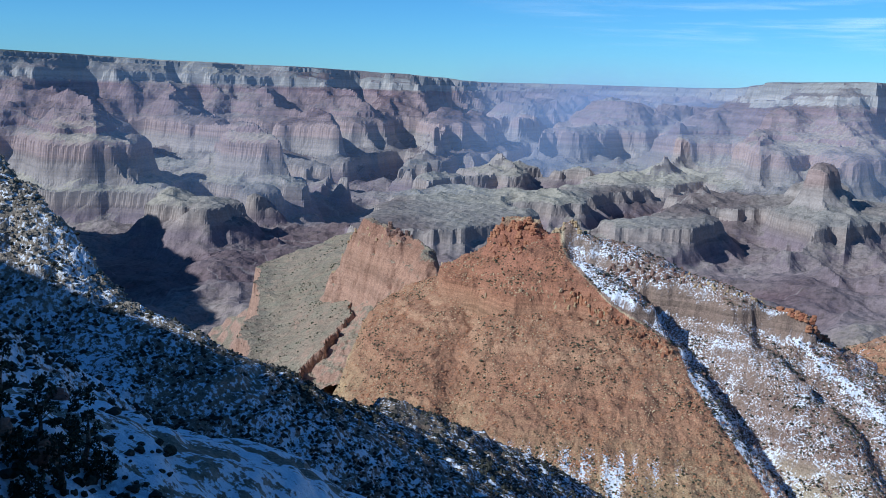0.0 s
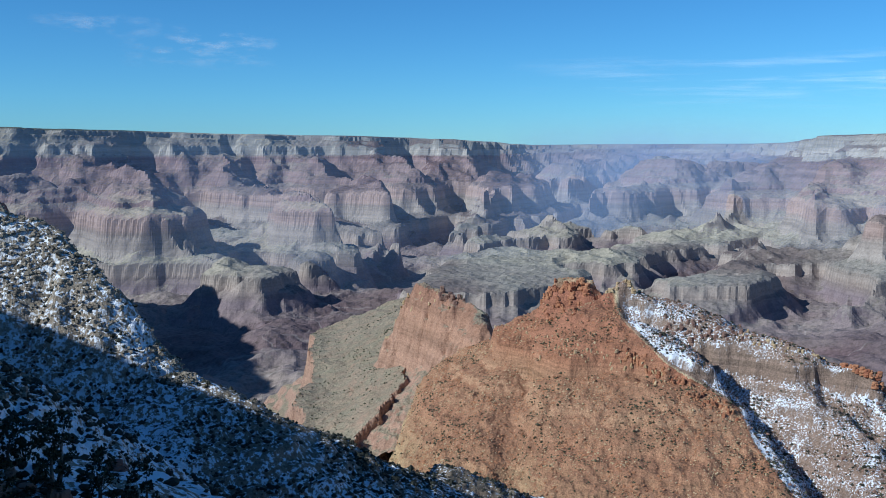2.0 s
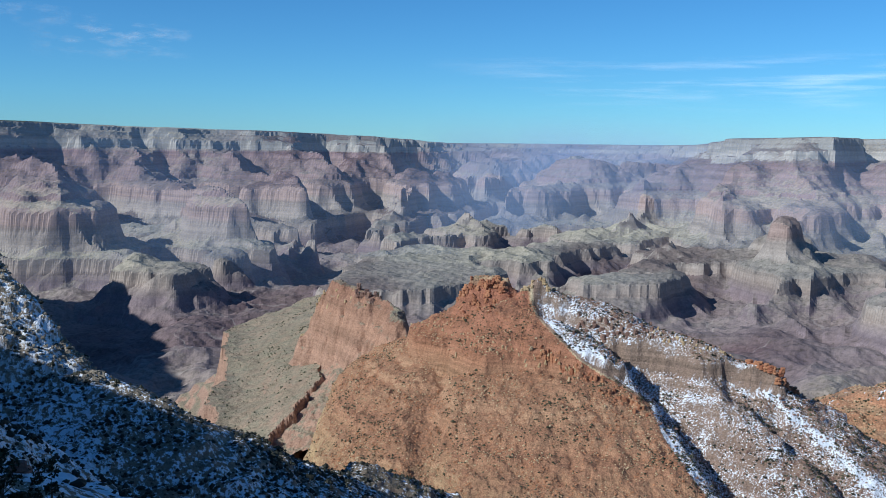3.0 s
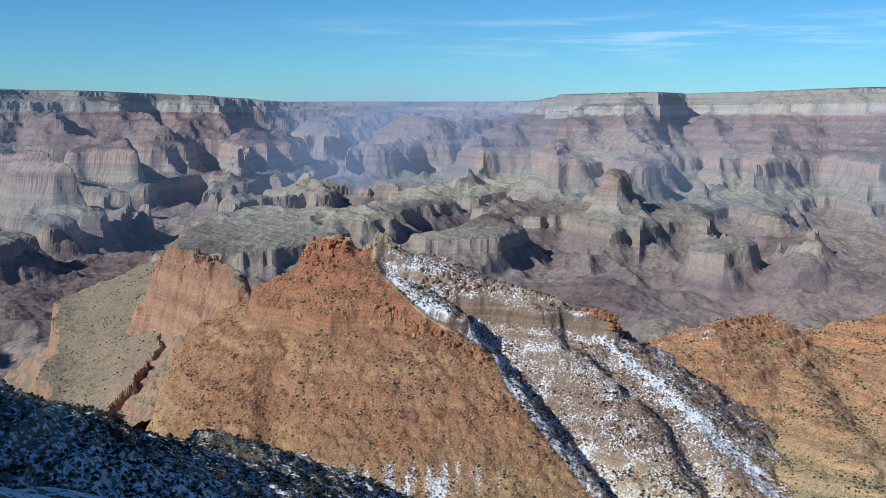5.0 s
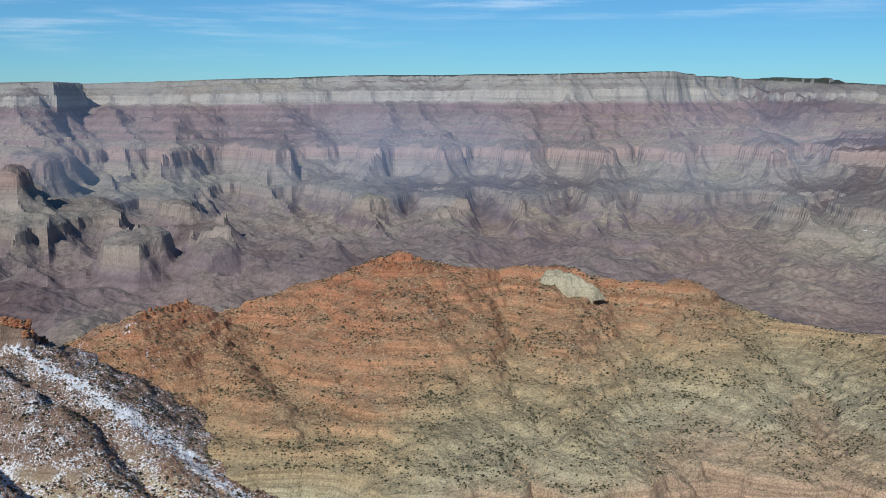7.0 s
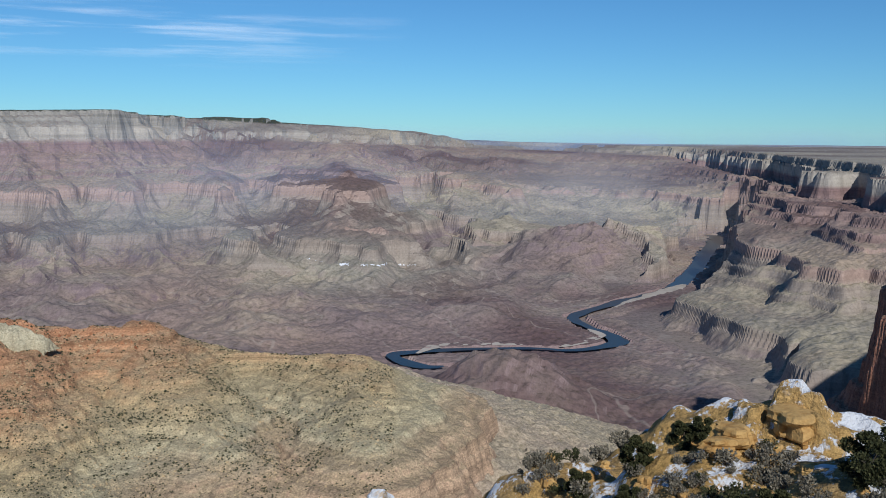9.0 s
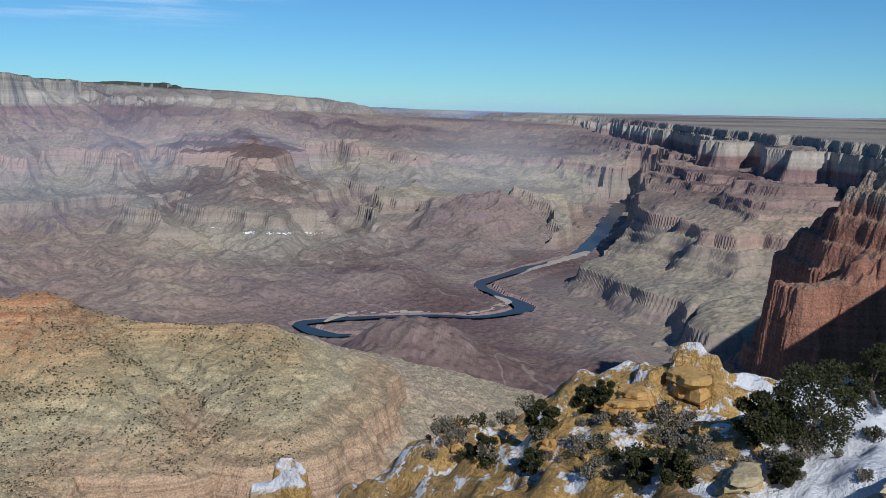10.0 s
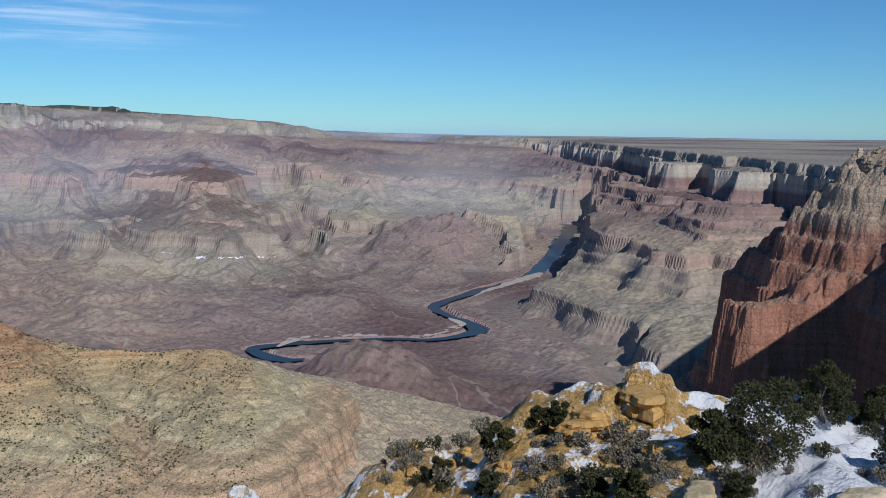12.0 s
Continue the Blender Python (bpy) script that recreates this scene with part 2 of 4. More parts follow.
def grid(az0, az1, da, r0, r1, dr):
    az = np.radians(np.arange(az0, az1 + da / 2, da))
    n = int(math.log(r1 / r0) / dr)
    r = r0 * np.exp(np.linspace(0, math.log(r1 / r0), n))
    A, Rr = np.meshgrid(az, r)
    return np.sin(A) * Rr, np.cos(A) * Rr


def crest_height(x, y, points, slope, rounding=1.5, side=None):
    """Height of a ridge whose crest runs through points, falling away on both sides; also the distance from the crest."""
    best, dist = np.full(x.shape, -1e4), np.full(x.shape, 1e4)
    for a, b in zip(points[:-1], points[1:]):
        dx, dy = b.x - a.x, b.y - a.y
        t = np.clip(((x - a.x) * dx + (y - a.y) * dy) / (dx * dx + dy * dy), 0, 1)
        d = np.hypot(x - a.x - t * dx, y - a.y - t * dy)
        h = a.z + (b.z - a.z) * t - slope * (np.sqrt(d * d + rounding ** 2) - rounding)
        best, dist = np.maximum(best, h), np.minimum(dist, d)
    return best, dist


def terrace(z, period, hard):
    k = 2 * math.pi / period
    return z - hard * np.sin(k * z) / k


# ---------------------------------------------------------------- the canyon: one sheet from the near slope to the horizon
KNOTS = [-80, -62, -52, -45, -40, -36, -32.8, -28, -20, -17.2, -16, -11.6, -9, -5.5, 5, 15, 23, 28, 35, 39, 43, 48, 54, 57, 59, 62, 66, 71, 80]
RIM_R = [2000, 2300, 2500, 2600, 2700, 2800, 4200, 4400, 3900, 2900, 2300, 2150, 2500, 2350, 2350, 2350, 2500, 3300, 3600, 3600, 4300, 4500, 4100, 3500, 2900, 2250, 1750, 1380, 1200]
RIM_Z = [40, 36, 25, 19, 14, 3, -15, -12, -11, -5, 12, 17, 15, 20, 36, 41, 50, 40, 27, 6, -34, -43, -47, -46, -45, -45, -45, -45, -40]
REDWALL_R = [1500, 1600, 1780, 1950, 2200, 2350, 2500, 2150, 2050, 1800, 1650, 1520, 1700, 1950, 1950, 1980, 2000, 2100, 2250, 2400, 2600, 2800, 2750, 2500, 2200, 1880, 1580, 1290, 1050]
TAPEATS_R = [1350, 1430, 1400, 1180, 1220, 1260, 1280, 1300, 1350, 1420, 1400, 1340, 1300, 1290, 1420, 1580, 1750, 1820, 1880, 1950, 2050, 2200, 2450, 2330, 1980, 1680, 1380, 1120, 860]
FLOOR_R = [1150, 1200, 1150, 950, 950, 1000, 1000, 1050, 1100, 1150, 1130, 1100, 1080, 1080, 1130, 1180, 1200, 1200, 1150, 1110, 1160, 1330, 1650, 2150, 1800, 1480, 1180, 950, 740]

azd = np.concatenate([np.arange(-80, -70, 0.25), np.arange(-70, 54, 0.125), np.arange(54, 74, 0.08), np.arange(74, 80.1, 0.25)])
BUMPS = [  # bearing, distance, height, breadth: single hills and temples
    (-3.2, 1160, 26, 55), (2.5, 1180, 22, 60), (-8, 1180, 30, 70),
    (38.4, 3250, 30, 60), (36.8, 3200, 16, 160), (27.3, 3050, 34, 60), (30.2, 3500, 30, 200), (-24.5, 2500, 62, 120), (-21.5, 2550, 40, 90), (-46, 1700, 40, 120),
    (-50, 1650, 45, 110), (-38, 2450, 45, 120), (-56, 1600, 30, 130), (-43, 2150, 48, 110), (-13.5, 1480, 20, 60), (-18.5, 1560, 36, 70), (33, 1650, 24, 120), (41, 1700, 22, 110)]
GORGE = [polar(a, 0, r) for a, r in ((-36.6, 2500), (-37.4, 2150), (-39.0, 1900), (-38.6, 1700), (-41.2, 1500), (-42, 1320), (-46, 1150), (-50, 950))]
RIVER = [polar(a, 0, r) for a, r in ((41.9, 988), (40.8, 985), (39.6, 1005), (38.9, 1040), (40.6, 1056), (43.9, 1072), (47.3, 1080), (49.3, 1076), (51, 1096), (52.2, 1132), (51.3, 1184), (50.4, 1215), (49.6, 1285), (52.2, 1406), (55.2, 1552), (56.4, 1800), (56.9, 2025), (57.5, 2300), (57.4, 2420))]
river_flat = [Vector((p.x, p.y, 0)) for p in RIVER]
# smooth height turned into ledges: each bed's cliff is where the second row climbs fast
BED_IN = [-300, -238, -205, -186, -183, -176, -150, -134, -130, -121, -100, -97, -82, -79, -64, -61, -45, -42, -22, -15, -8, 2, 8, 16, 19, 30, 200]
BED_OUT = [-243, -238, -215, -193, -177, -173, -163, -137, -114, -106, -96, -89, -80, -75, -64, -58, -47, -41, -24, -4, 0, 7, 15, 18, 27, 30, 31]
BED_EAST = [-243, -238, -215, -193, -177, -173, -163, -137, -118, -112, -106, -96, -92, -84, -80, -72, -68, -62, -54, -2, 2, 7, 15, 18, 27, 30, 31]


# spurs that run from the rims down towards the river: bearing, distance, height along each crest
SPURS = [
    [(-15, 2150, 0), (-18.5, 2150, -55), (-23, 2100, -88), (-28, 2000, -118), (-33, 1850, -150)], [(-13, 1950, -60), (-15.5, 1650, -110), (-18, 1450, -165)], [(3, 2100, -60), (5.5, 1800, -118), (7, 1550, -160)],
    [(14.5, 2100, -60), (15.5, 1800, -118), (15, 1550, -165)],
    [(36, 2900, -30), (36, 2400, -70), (36.5, 2000, -130), (37, 1600, -172), (38, 1400, -205)], [(45, 3200, -60), (45, 2600, -120), (46, 2000, -165), (47, 1700, -200)],
    [(64, 1800, 0), (62.6, 1620, -80), (61.4, 1450, -150)],
    [(68, 1550, 0), (66, 1350, -85), (64, 1200, -135), (61.5, 1080, -178), (59.4, 1000, -196)], [(66, 1050, -150), (63, 930, -184), (60.5, 900, -205)]]
# side canyons, from the mouth at the river to the head below the rim: bearing and distance, then how deep they cut
SIDE_CANYONS = [
    ([(-47, 1150), (-55, 1400), (-62, 1650), (-67, 1800)], 95), ([(-43, 1340), (-49, 1650), (-56, 1950), (-60, 2150)], 110), ([(-41, 1560), (-45, 1850), (-50.5, 2150), (-54.5, 2350)], 110),
    ([(-39, 1800), (-42, 2050), (-45.5, 2250), (-49, 2430)], 100), ([(-38, 2080), (-40.5, 2300), (-43.5, 2500)], 90), ([(-37, 2350), (-38.5, 2550), (-40, 2680)], 80),
    ([(-38.5, 1720), (-34, 1950), (-30, 2350), (-27, 2900), (-26, 3600)], 95), ([(-40, 1500), (-33, 1650), (-27, 1850), (-22.5, 2200), (-19, 2900)], 90), ([(-37.2, 2250), (-33, 2800), (-31, 3500), (-30, 4000)], 90),
    ([(-28, 1200), (-23.5, 1450), (-19.5, 1750), (-18, 2150)], 85), ([(-16, 1130), (-15.4, 1450), (-14.6, 1750), (-15, 2080)], 90), ([(-11, 1120), (-10.2, 1450), (-9.6, 1850), (-10.2, 2280)], 100),
    ([(-5.5, 1100), (-5.4, 1450), (-6.6, 1800), (-6, 2250)], 85), ([(1, 1120), (0.2, 1450), (-1.2, 1800), (-1.6, 2220)], 105), ([(5, 1150), (4.8, 1500), (3.2, 1850), (4.0, 2250)], 105),
    ([(9.5, 1180), (8.6, 1550), (8.2, 1900), (7.6, 2250)], 80), ([(13, 1200), (13.4, 1600), (12.6, 1950), (13.2, 2260)], 85), ([(18, 1230), (17.4, 1650), (17.0, 2000), (16.4, 2280)], 75),
    ([(23, 1230), (22, 1700), (20.8, 2050), (21.2, 2350)], 80), ([(29, 1230), (27, 1750), (25.6, 2200), (25.8, 2600)], 70), ([(33, 1240), (32, 1800), (30.4, 2500), (30, 3100)], 50), ([(41, 1300), (40.6, 1800), (40.4, 2500), (40, 3300)], 45)]


def side_streams(seed=5):
    """Each side canyon as a winding line with its branches; the third number of a point is the depth of the cut."""
    rnd, lines = random.Random(seed), []
    for marks, deep in SIDE_CANYONS:
        pts = [polar(a, 0, r) for a, r in marks]
        fine = []
        for a, b in zip(pts[:-1], pts[1:]):
            side = Vector((a.y - b.y, b.x - a.x, 0))
            fine += [a, a.lerp(b, 0.5) + side * rnd.uniform(-0.13, 0.13)]
        fine.append(pts[-1])
        last = len(fine) - 1
        for i, p in enumerate(fine):
            s = i / last
            p.z = deep * float(np.interp(s, [0, 0.3, 0.6, 0.85, 1], [0.25, 0.75, 1.0, 0.85, 0.35]))
        lines.append(fine)
        whole = sum((b - a).length for a, b in zip(fine[:-1], fine[1:]))
        for i in range(1, last):
            ahead = (fine[i + 1] - fine[i - 1])
            ahead.z = 0
            ahead.normalize()
            for turn in (-1, 1):
                if rnd.random() < 0.2:
                    continue
                d = ahead.copy()
                d.rotate(Matrix.Rotation(turn * rnd.uniform(0.6, 1.1), 3, "Z"))
                length = whole * rnd.uniform(0.07, 0.14)
                mid = fine[i] + d * length * 0.55
                d.rotate(Matrix.Rotation(rnd.uniform(-0.5, 0.3) * turn, 3, "Z"))
                tip = mid + d * length * 0.45
                mid.z, tip.z = fine[i].z * 0.72, fine[i].z * 0.25
                lines.append([fine[i].copy(), mid, tip])
    return lines


def canyon_height(x, y, azg, r):
    """The height of the canyon's surface, and its distance to the river."""
    def at(values):
        return np.interp(azw, KNOTS, values)
    azw = azg + 1.1 * fbm(x / 230, y / 230, 2, 121) + 0.5 * fbm(x / 70, y / 70, 2, 123)
    azw = azg + (azw - azg) * smooth(1000, 1400, r) * smooth(60, 54, azg)
    flo, tap, red, rim, top = (at(v) for v in (FLOOR_R, TAPEATS_R, REDWALL_R, RIM_R, RIM_Z))
    dip = -35 * smooth(35, 55, azg)
    head = 90 * (ridged(x / 260, y / 260, 2, 83) - 0.66) * (1 - 0.7 * smooth(22, 30, azg))
    head = head + smooth(55, 58, azg) * (200 * (ridged(azg / 3.4, r / 1500, 3, 83) - 0.68) + 110 * (ridged(azg / 1.3, r / 300, 2, 84) - 0.6))
    rr = r + head * smooth(0, 350, r - flo) * smooth(rim * 0.2, 0, r - rim) * np.clip(r / 2000, 0.5, 1.2)
    calm = 1 - 0.8 * smooth(28, 36, azg)
    tap = np.maximum(tap - 60 - 120 * calm * (ridged(azg / 7, r / 3000, 3, 86) - 0.66), flo + 90)
    red = np.clip(red - 110 * calm - 260 * calm * (ridged(azg / 5, r / 2600, 3, 87) - 0.66), tap + 120, rim * 0.92)
    h = np.full(r.shape, -238.0)
    edges = [(flo, -238.0), (tap, -181.0), (red, -127.0), (rim * 0.965, -24.0), (rim, 30.0)]
    for (ra, za), (rb, zb) in zip(edges[:-1], edges[1:]):
        t = np.clip((rr - ra) / np.maximum(rb - ra, 20), 0, 1)
        h = h + (zb - za) * t
    for path in SPURS:
        pts = []
        for az, rb, hb in path:
            p = polar(az, 0, rb)
            p.z = hb
            pts.append(p)
        bx, by = x + 40 * fbm(x / 130, y / 130, 2, 96), y + 40 * fbm(x / 130, y / 130, 2, 97)
        ph, _ = crest_height(bx, by, pts, 0.42, 8)
        h = np.maximum(h, ph)
    inside = smooth(0, 60, r - flo)
    near_rim = smooth(-60, 30, h)
    for az, rb, height, breadth in BUMPS:
        p = polar(az, 0, rb)
        h = h + height * np.exp(-(np.hypot(x - p.x, y - p.y) / breadth) ** 2)
    n = 50 * (ridged(x / 560, y / 560, 3, 3) - 0.66) + 46 * (ridged(x / 190, y / 190, 2, 11) - 0.66) + 7 * fbm(x / 50, y / 50, 2, 21) + 1.5 * fbm(x / 16, y / 16, 2, 31)
    wx = x + 45 * fbm(x / 170, y / 170, 3, 101) + 6 * fbm(x / 40, y / 40, 2, 103)
    wy = y + 45 * fbm(x / 170, y / 170, 3, 105) + 6 * fbm(x / 40, y / 40, 2, 107)
    cut = np.zeros(x.shape)
    for line in side_streams():
        front = -21 < math.degrees(math.atan2(line[-1].x, line[-1].y)) < 31
        bank, share = (0.5, 0.82) if front else (0.85, 1.3)
        reach = max(p.z for p in line) / bank + 90
        c = slice(*np.clip(np.searchsorted(azd, [min(math.degrees(math.atan2(p.x, p.y)) - math.degrees(reach / p.length) for p in line), max(math.degrees(math.atan2(p.x, p.y)) + math.degrees(reach / p.length) for p in line)]), 0, len(azd)))
        depth, _ = crest_height(wx[:, c], wy[:, c], line, bank / share, 9)
        cut[:, c] = np.maximum(cut[:, c], share * depth)
    h = h - cut * smooth(28, 6, h)
    h = h + n * inside * (1 - 0.42 * near_rim) * (0.42 + 0.58 * smooth(-160, -95, h)) * (1 - 0.65 * smooth(33, 40, azg) * smooth(58, 55, azg))
    _, gd = crest_height(x, y, GORGE, 0.0)
    h = h - 95 * np.exp(-(gd / (70 + 25 * fbm(x / 90, y / 90, 2, 35))) ** 2) * smooth(20, -40, h)
    _, rd = crest_height(x, y, river_flat, 0.0)
    stray = smooth(1300, 1700, r)
    _, rw = crest_height(x + stray * 55 * fbm(x / 110, y / 110, 3, 131), y + stray * 55 * fbm(x / 110, y / 110, 3, 133), river_flat, 0.0)
    rw = np.where(stray > 0, np.minimum(rw, rd + 60), rd)
    h = np.minimum(h, -236 + 0.6 * np.maximum(rw - 25, 0) + 500 * smooth(60, 190, rw))
    h = np.where(r > rim * 1.06, np.maximum(h, 24), h)
    low = smooth(-205, -238, h)
    knolls = 64 * (ridged(x / 300, y / 300, 3, 51) - 0.58) + 16 * (ridged(x / 110, y / 110, 2, 53) - 0.6) + 4 * fbm(x / 70, y / 70, 2, 55) + 5 * (ridged(x / 60, y / 60, 2, 57) - 0.6)
    _, rd = crest_height(x, y, river_flat, 0.0)
    east = smooth(54, 57, azg)
    z = np.interp(h, BED_IN, BED_OUT) * (1 - east) + np.interp(h, BED_IN, BED_EAST) * east
    z = z * (1 - east) + east * np.where(z < -60, terrace(z + 3 * fbm(x / 90, y / 90, 2, 59), 17.0, 0.92), z)
    gully = smooth(-236, -215, h) * smooth(-186, -196, h) + smooth(-176, -165, h) * smooth(-133, -142, h) + (0.5 - 0.35 * smooth(-20, -10, azg) * smooth(32, 26, azg)) * smooth(-110, -95, h) * smooth(-24, -34, h)
    z = z - (26 - 12 * east - 8 * low) * gully * (1 - ridged(x / 95, y / 95, 2, 41)) + 5 * gully + low * np.maximum(knolls, -3) * smooth(16, 140, rd) * (1 - 0.75 * smooth(30, 36, azg) * smooth(1160, 1060, r))
    z = z + 1.3 * fbm(x / 11, y / 11, 2, 61) * smooth(34, 22, h) + dip * smooth(-238, -200, h)
    z = z + (top - 30 - dip) * smooth(-60, 20, h)
    for az, rb, height, breadth in ((27.3, 2950, 17, 34), (30.4, 3350, 9, 110), (32.6, 3350, 7, 70), (38.4, 3300, 13, 26), (37.4, 3300, 6, 60), (-20.2, 3300, 10, 40), (-22.4, 3300, 8, 60)):
        p = polar(az, 0, rb)
        d = np.hypot(x - p.x, y - p.y) * (1 + 0.15 * fbm(x / 30, y / 30, 2, 88)) / breadth
        z = z + height * (0.55 * smooth(1.25, 0.95, d) + 0.45 * smooth(1.9, 0.6, d))
    z = np.maximum(z, -239.0)
    lift = -dip * smooth(-238, -200, h) - (top - 30 - dip) * smooth(-60, 20, h)
    for az, rb, height, breadth in ((50.8, 1770, 70, 180), (48.4, 1790, 40, 150), (46.4, 1640, 24, 150), (43.6, 850, 30, 90), (46.0, 820, 34, 90), (48.5, 860, 22, 80), (4, 1150, 30, 120), (-3, 1160, 28, 110), (33, 1250, 16, 120)):
        p = polar(az, 0, rb)
        d = np.hypot(x - p.x, y - p.y) / breadth
        up = height * np.maximum(0, 1 - d) ** 1.15 * (1 - 0.45 * (1 - ridged(x / 60, y / 60, 3, 44)))
        up = up * smooth(20, 70, rd)
        z, lift = z + up, lift - up
    lift = lift + 38 * smooth(26, 32, azw) * smooth(47, 42, azw) * smooth(1230, 1380, r) * smooth(1950, 1700, r)   # paler beds in the east
    return np.where(rd < 14, -241.5, z), rd, h, lift


rows = np.concatenate([420 * np.exp(np.arange(0, math.log(950 / 420), 0.0075)), 950 * np.exp(np.arange(0, math.log(2700 / 950), 0.0026)), 2700 * np.exp(np.arange(0, math.log(4700 / 2700), 0.0085)), [4800, 4960]])
AZG, RG = np.meshgrid(azd, rows)
X1, Y1 = np.sin(np.radians(AZG)) * RG, np.cos(np.radians(AZG)) * RG
Z1, river_d, H1, L1 = canyon_height(X1, Y1, AZG, RG)
# the near slope, from the eye's feet down to the canyon floor
near_r = np.concatenate([np.linspace(0.02, 30, 18), np.linspace(40, 400, 30)])
AN, RN = np.meshgrid(np.radians(azd), near_r)
ZN = np.maximum(-1.7 - 0.57 * np.maximum(RN - 1.5, 0), -236.0)
X = np.vstack([np.sin(AN) * RN, X1])
Y = np.vstack([np.cos(AN) * RN, Y1])
Z = np.vstack([ZN, Z1])
EL1 = np.degrees(np.arctan2(Z1, RG))
chalk = 0.54 * smooth(33.2, 33.6, AZG) * smooth(41.5, 40.0, AZG) * smooth(0.13, 0.06, np.abs(EL1 + 7.25 + 0.16 * np.minimum(AZG - 33.4, 2.5) + 0.1 * fbm(AZG, RG / 90, 2, 77))) * smooth(-0.6, -0.1, fbm(AZG * 1.4, RG / 200, 2, 78))
rimsnow = np.vstack([ZN * 0, np.maximum(0.38 * smooth(5, 28, H1), chalk)])
ground = tagged(ground_mesh("ground", X, Y, Z, canyon_rock, rimsnow, smooth_faces=False, lift=np.vstack([ZN * 0, L1])), "layered grey, mauve and red canyon walls, terraces and floor", "canyon", kind="structure")

# the plateau behind the eye closes the place
ap = np.radians(np.arange(80, 280.1, 2.0))
rp = np.array([0.02, 1.2, 3, 6, 12, 20, 30, 45, 70, 110, 160, 230, 330, 400, 480, 700, 1100, 1800, 3000, 4960])
AP, RP = np.meshgrid(ap, rp)
XP, YP = np.sin(AP) * RP, np.cos(AP) * RP
AD = np.degrees(AP)
# unseen west rise and east end, shaped to shade the spurs and promontory
west, east = smooth(188, 240, AD) * smooth(280, 267, AD), smooth(150, 95, AD)
ZP = -1.7 + west * np.minimum(0.24 * RP * smooth(2, 25, RP), 60) + 1.5 * fbm(XP / 40, YP / 40, 3, 71) * smooth(10, 60, RP)
ZP = ZP - east * np.minimum(0.5 * np.maximum(RP - 1.5, 0), 26) * smooth(720, 520, RP)
plateau = tagged(ground_mesh("ground_plateau", XP, YP, ZP, spur_rock, 0.42 + 0 * XP), "unseen snow-dusted plateau behind the rim, raised to cast shade", "plateau", kind="structure")

# ---------------------------------------------------------------- river
def ribbon(name, pts, widths, z, material, steps=14):
    bm = bmesh.new()
    rows = []
    n = len(pts)
    for i in range(n - 1):
        p0, p1, p2, p3 = (pts[max(0, min(n - 1, i + k))] for k in (-1, 0, 1, 2))
        for s in range(steps + (i == n - 2)):
            t = s / steps
            p = 0.5 * (2 * p1 + (p2 - p0) * t + (2 * p0 - 5 * p1 + 4 * p2 - p3) * t * t + (3 * p1 - p0 - 3 * p2 + p3) * t ** 3)
            g = 0.5 * ((p2 - p0) + 2 * (2 * p0 - 5 * p1 + 4 * p2 - p3) * t + 3 * (3 * p1 - p0 - 3 * p2 + p3) * t * t)
            side = Vector((-g.y, g.x, 0)).normalized()
            w = widths[i] * (1 - t) + widths[min(i + 1, n - 1)] * t
            w *= 1 + 0.35 * float(fbm(p.x / 40, p.y / 40, 2, 5))
            rows.append((bm.verts.new((p.x - side.x * w, p.y - side.y * w, z)), bm.verts.new((p.x + side.x * w, p.y + side.y * w, z))))
    for a, b in zip(rows[:-1], rows[1:]):
        bm.faces.new((a[0], a[1], b[1], b[0]))
    mesh = bpy.data.meshes.new(name)
    bm.to_mesh(mesh)
    bm.free()
    mesh.materials.append(material)
    return new(name, mesh)


river = tagged(ribbon("water", river_flat, [3, 9, 11, 9, 8, 5, 5, 6, 8, 11, 8, 6, 8, 11, 14, 17, 20, 22, 24], -238.2, river_water), "dark blue river winding along the canyon floor", "river", kind="structure")

# ---------------------------------------------------------------- hills of the middle distance
SURFACE = {}


def spot(name, az, el):
    """The place where a hill's face first rises to a height angle, along a bearing."""
    x, y, z = SURFACE[name]
    c = int(np.argmin(np.abs(np.degrees(np.arctan2(x[0], y[0])) - az)))
    up = np.degrees(np.arctan2(z[:, c], np.hypot(x[:, c], y[:, c])))
    hit = np.nonzero(up >= el)[0]
    i = int(hit[0]) if len(hit) else int(np.argmax(up))
    return Vector((x[i, c], y[i, c], z[i, c]))


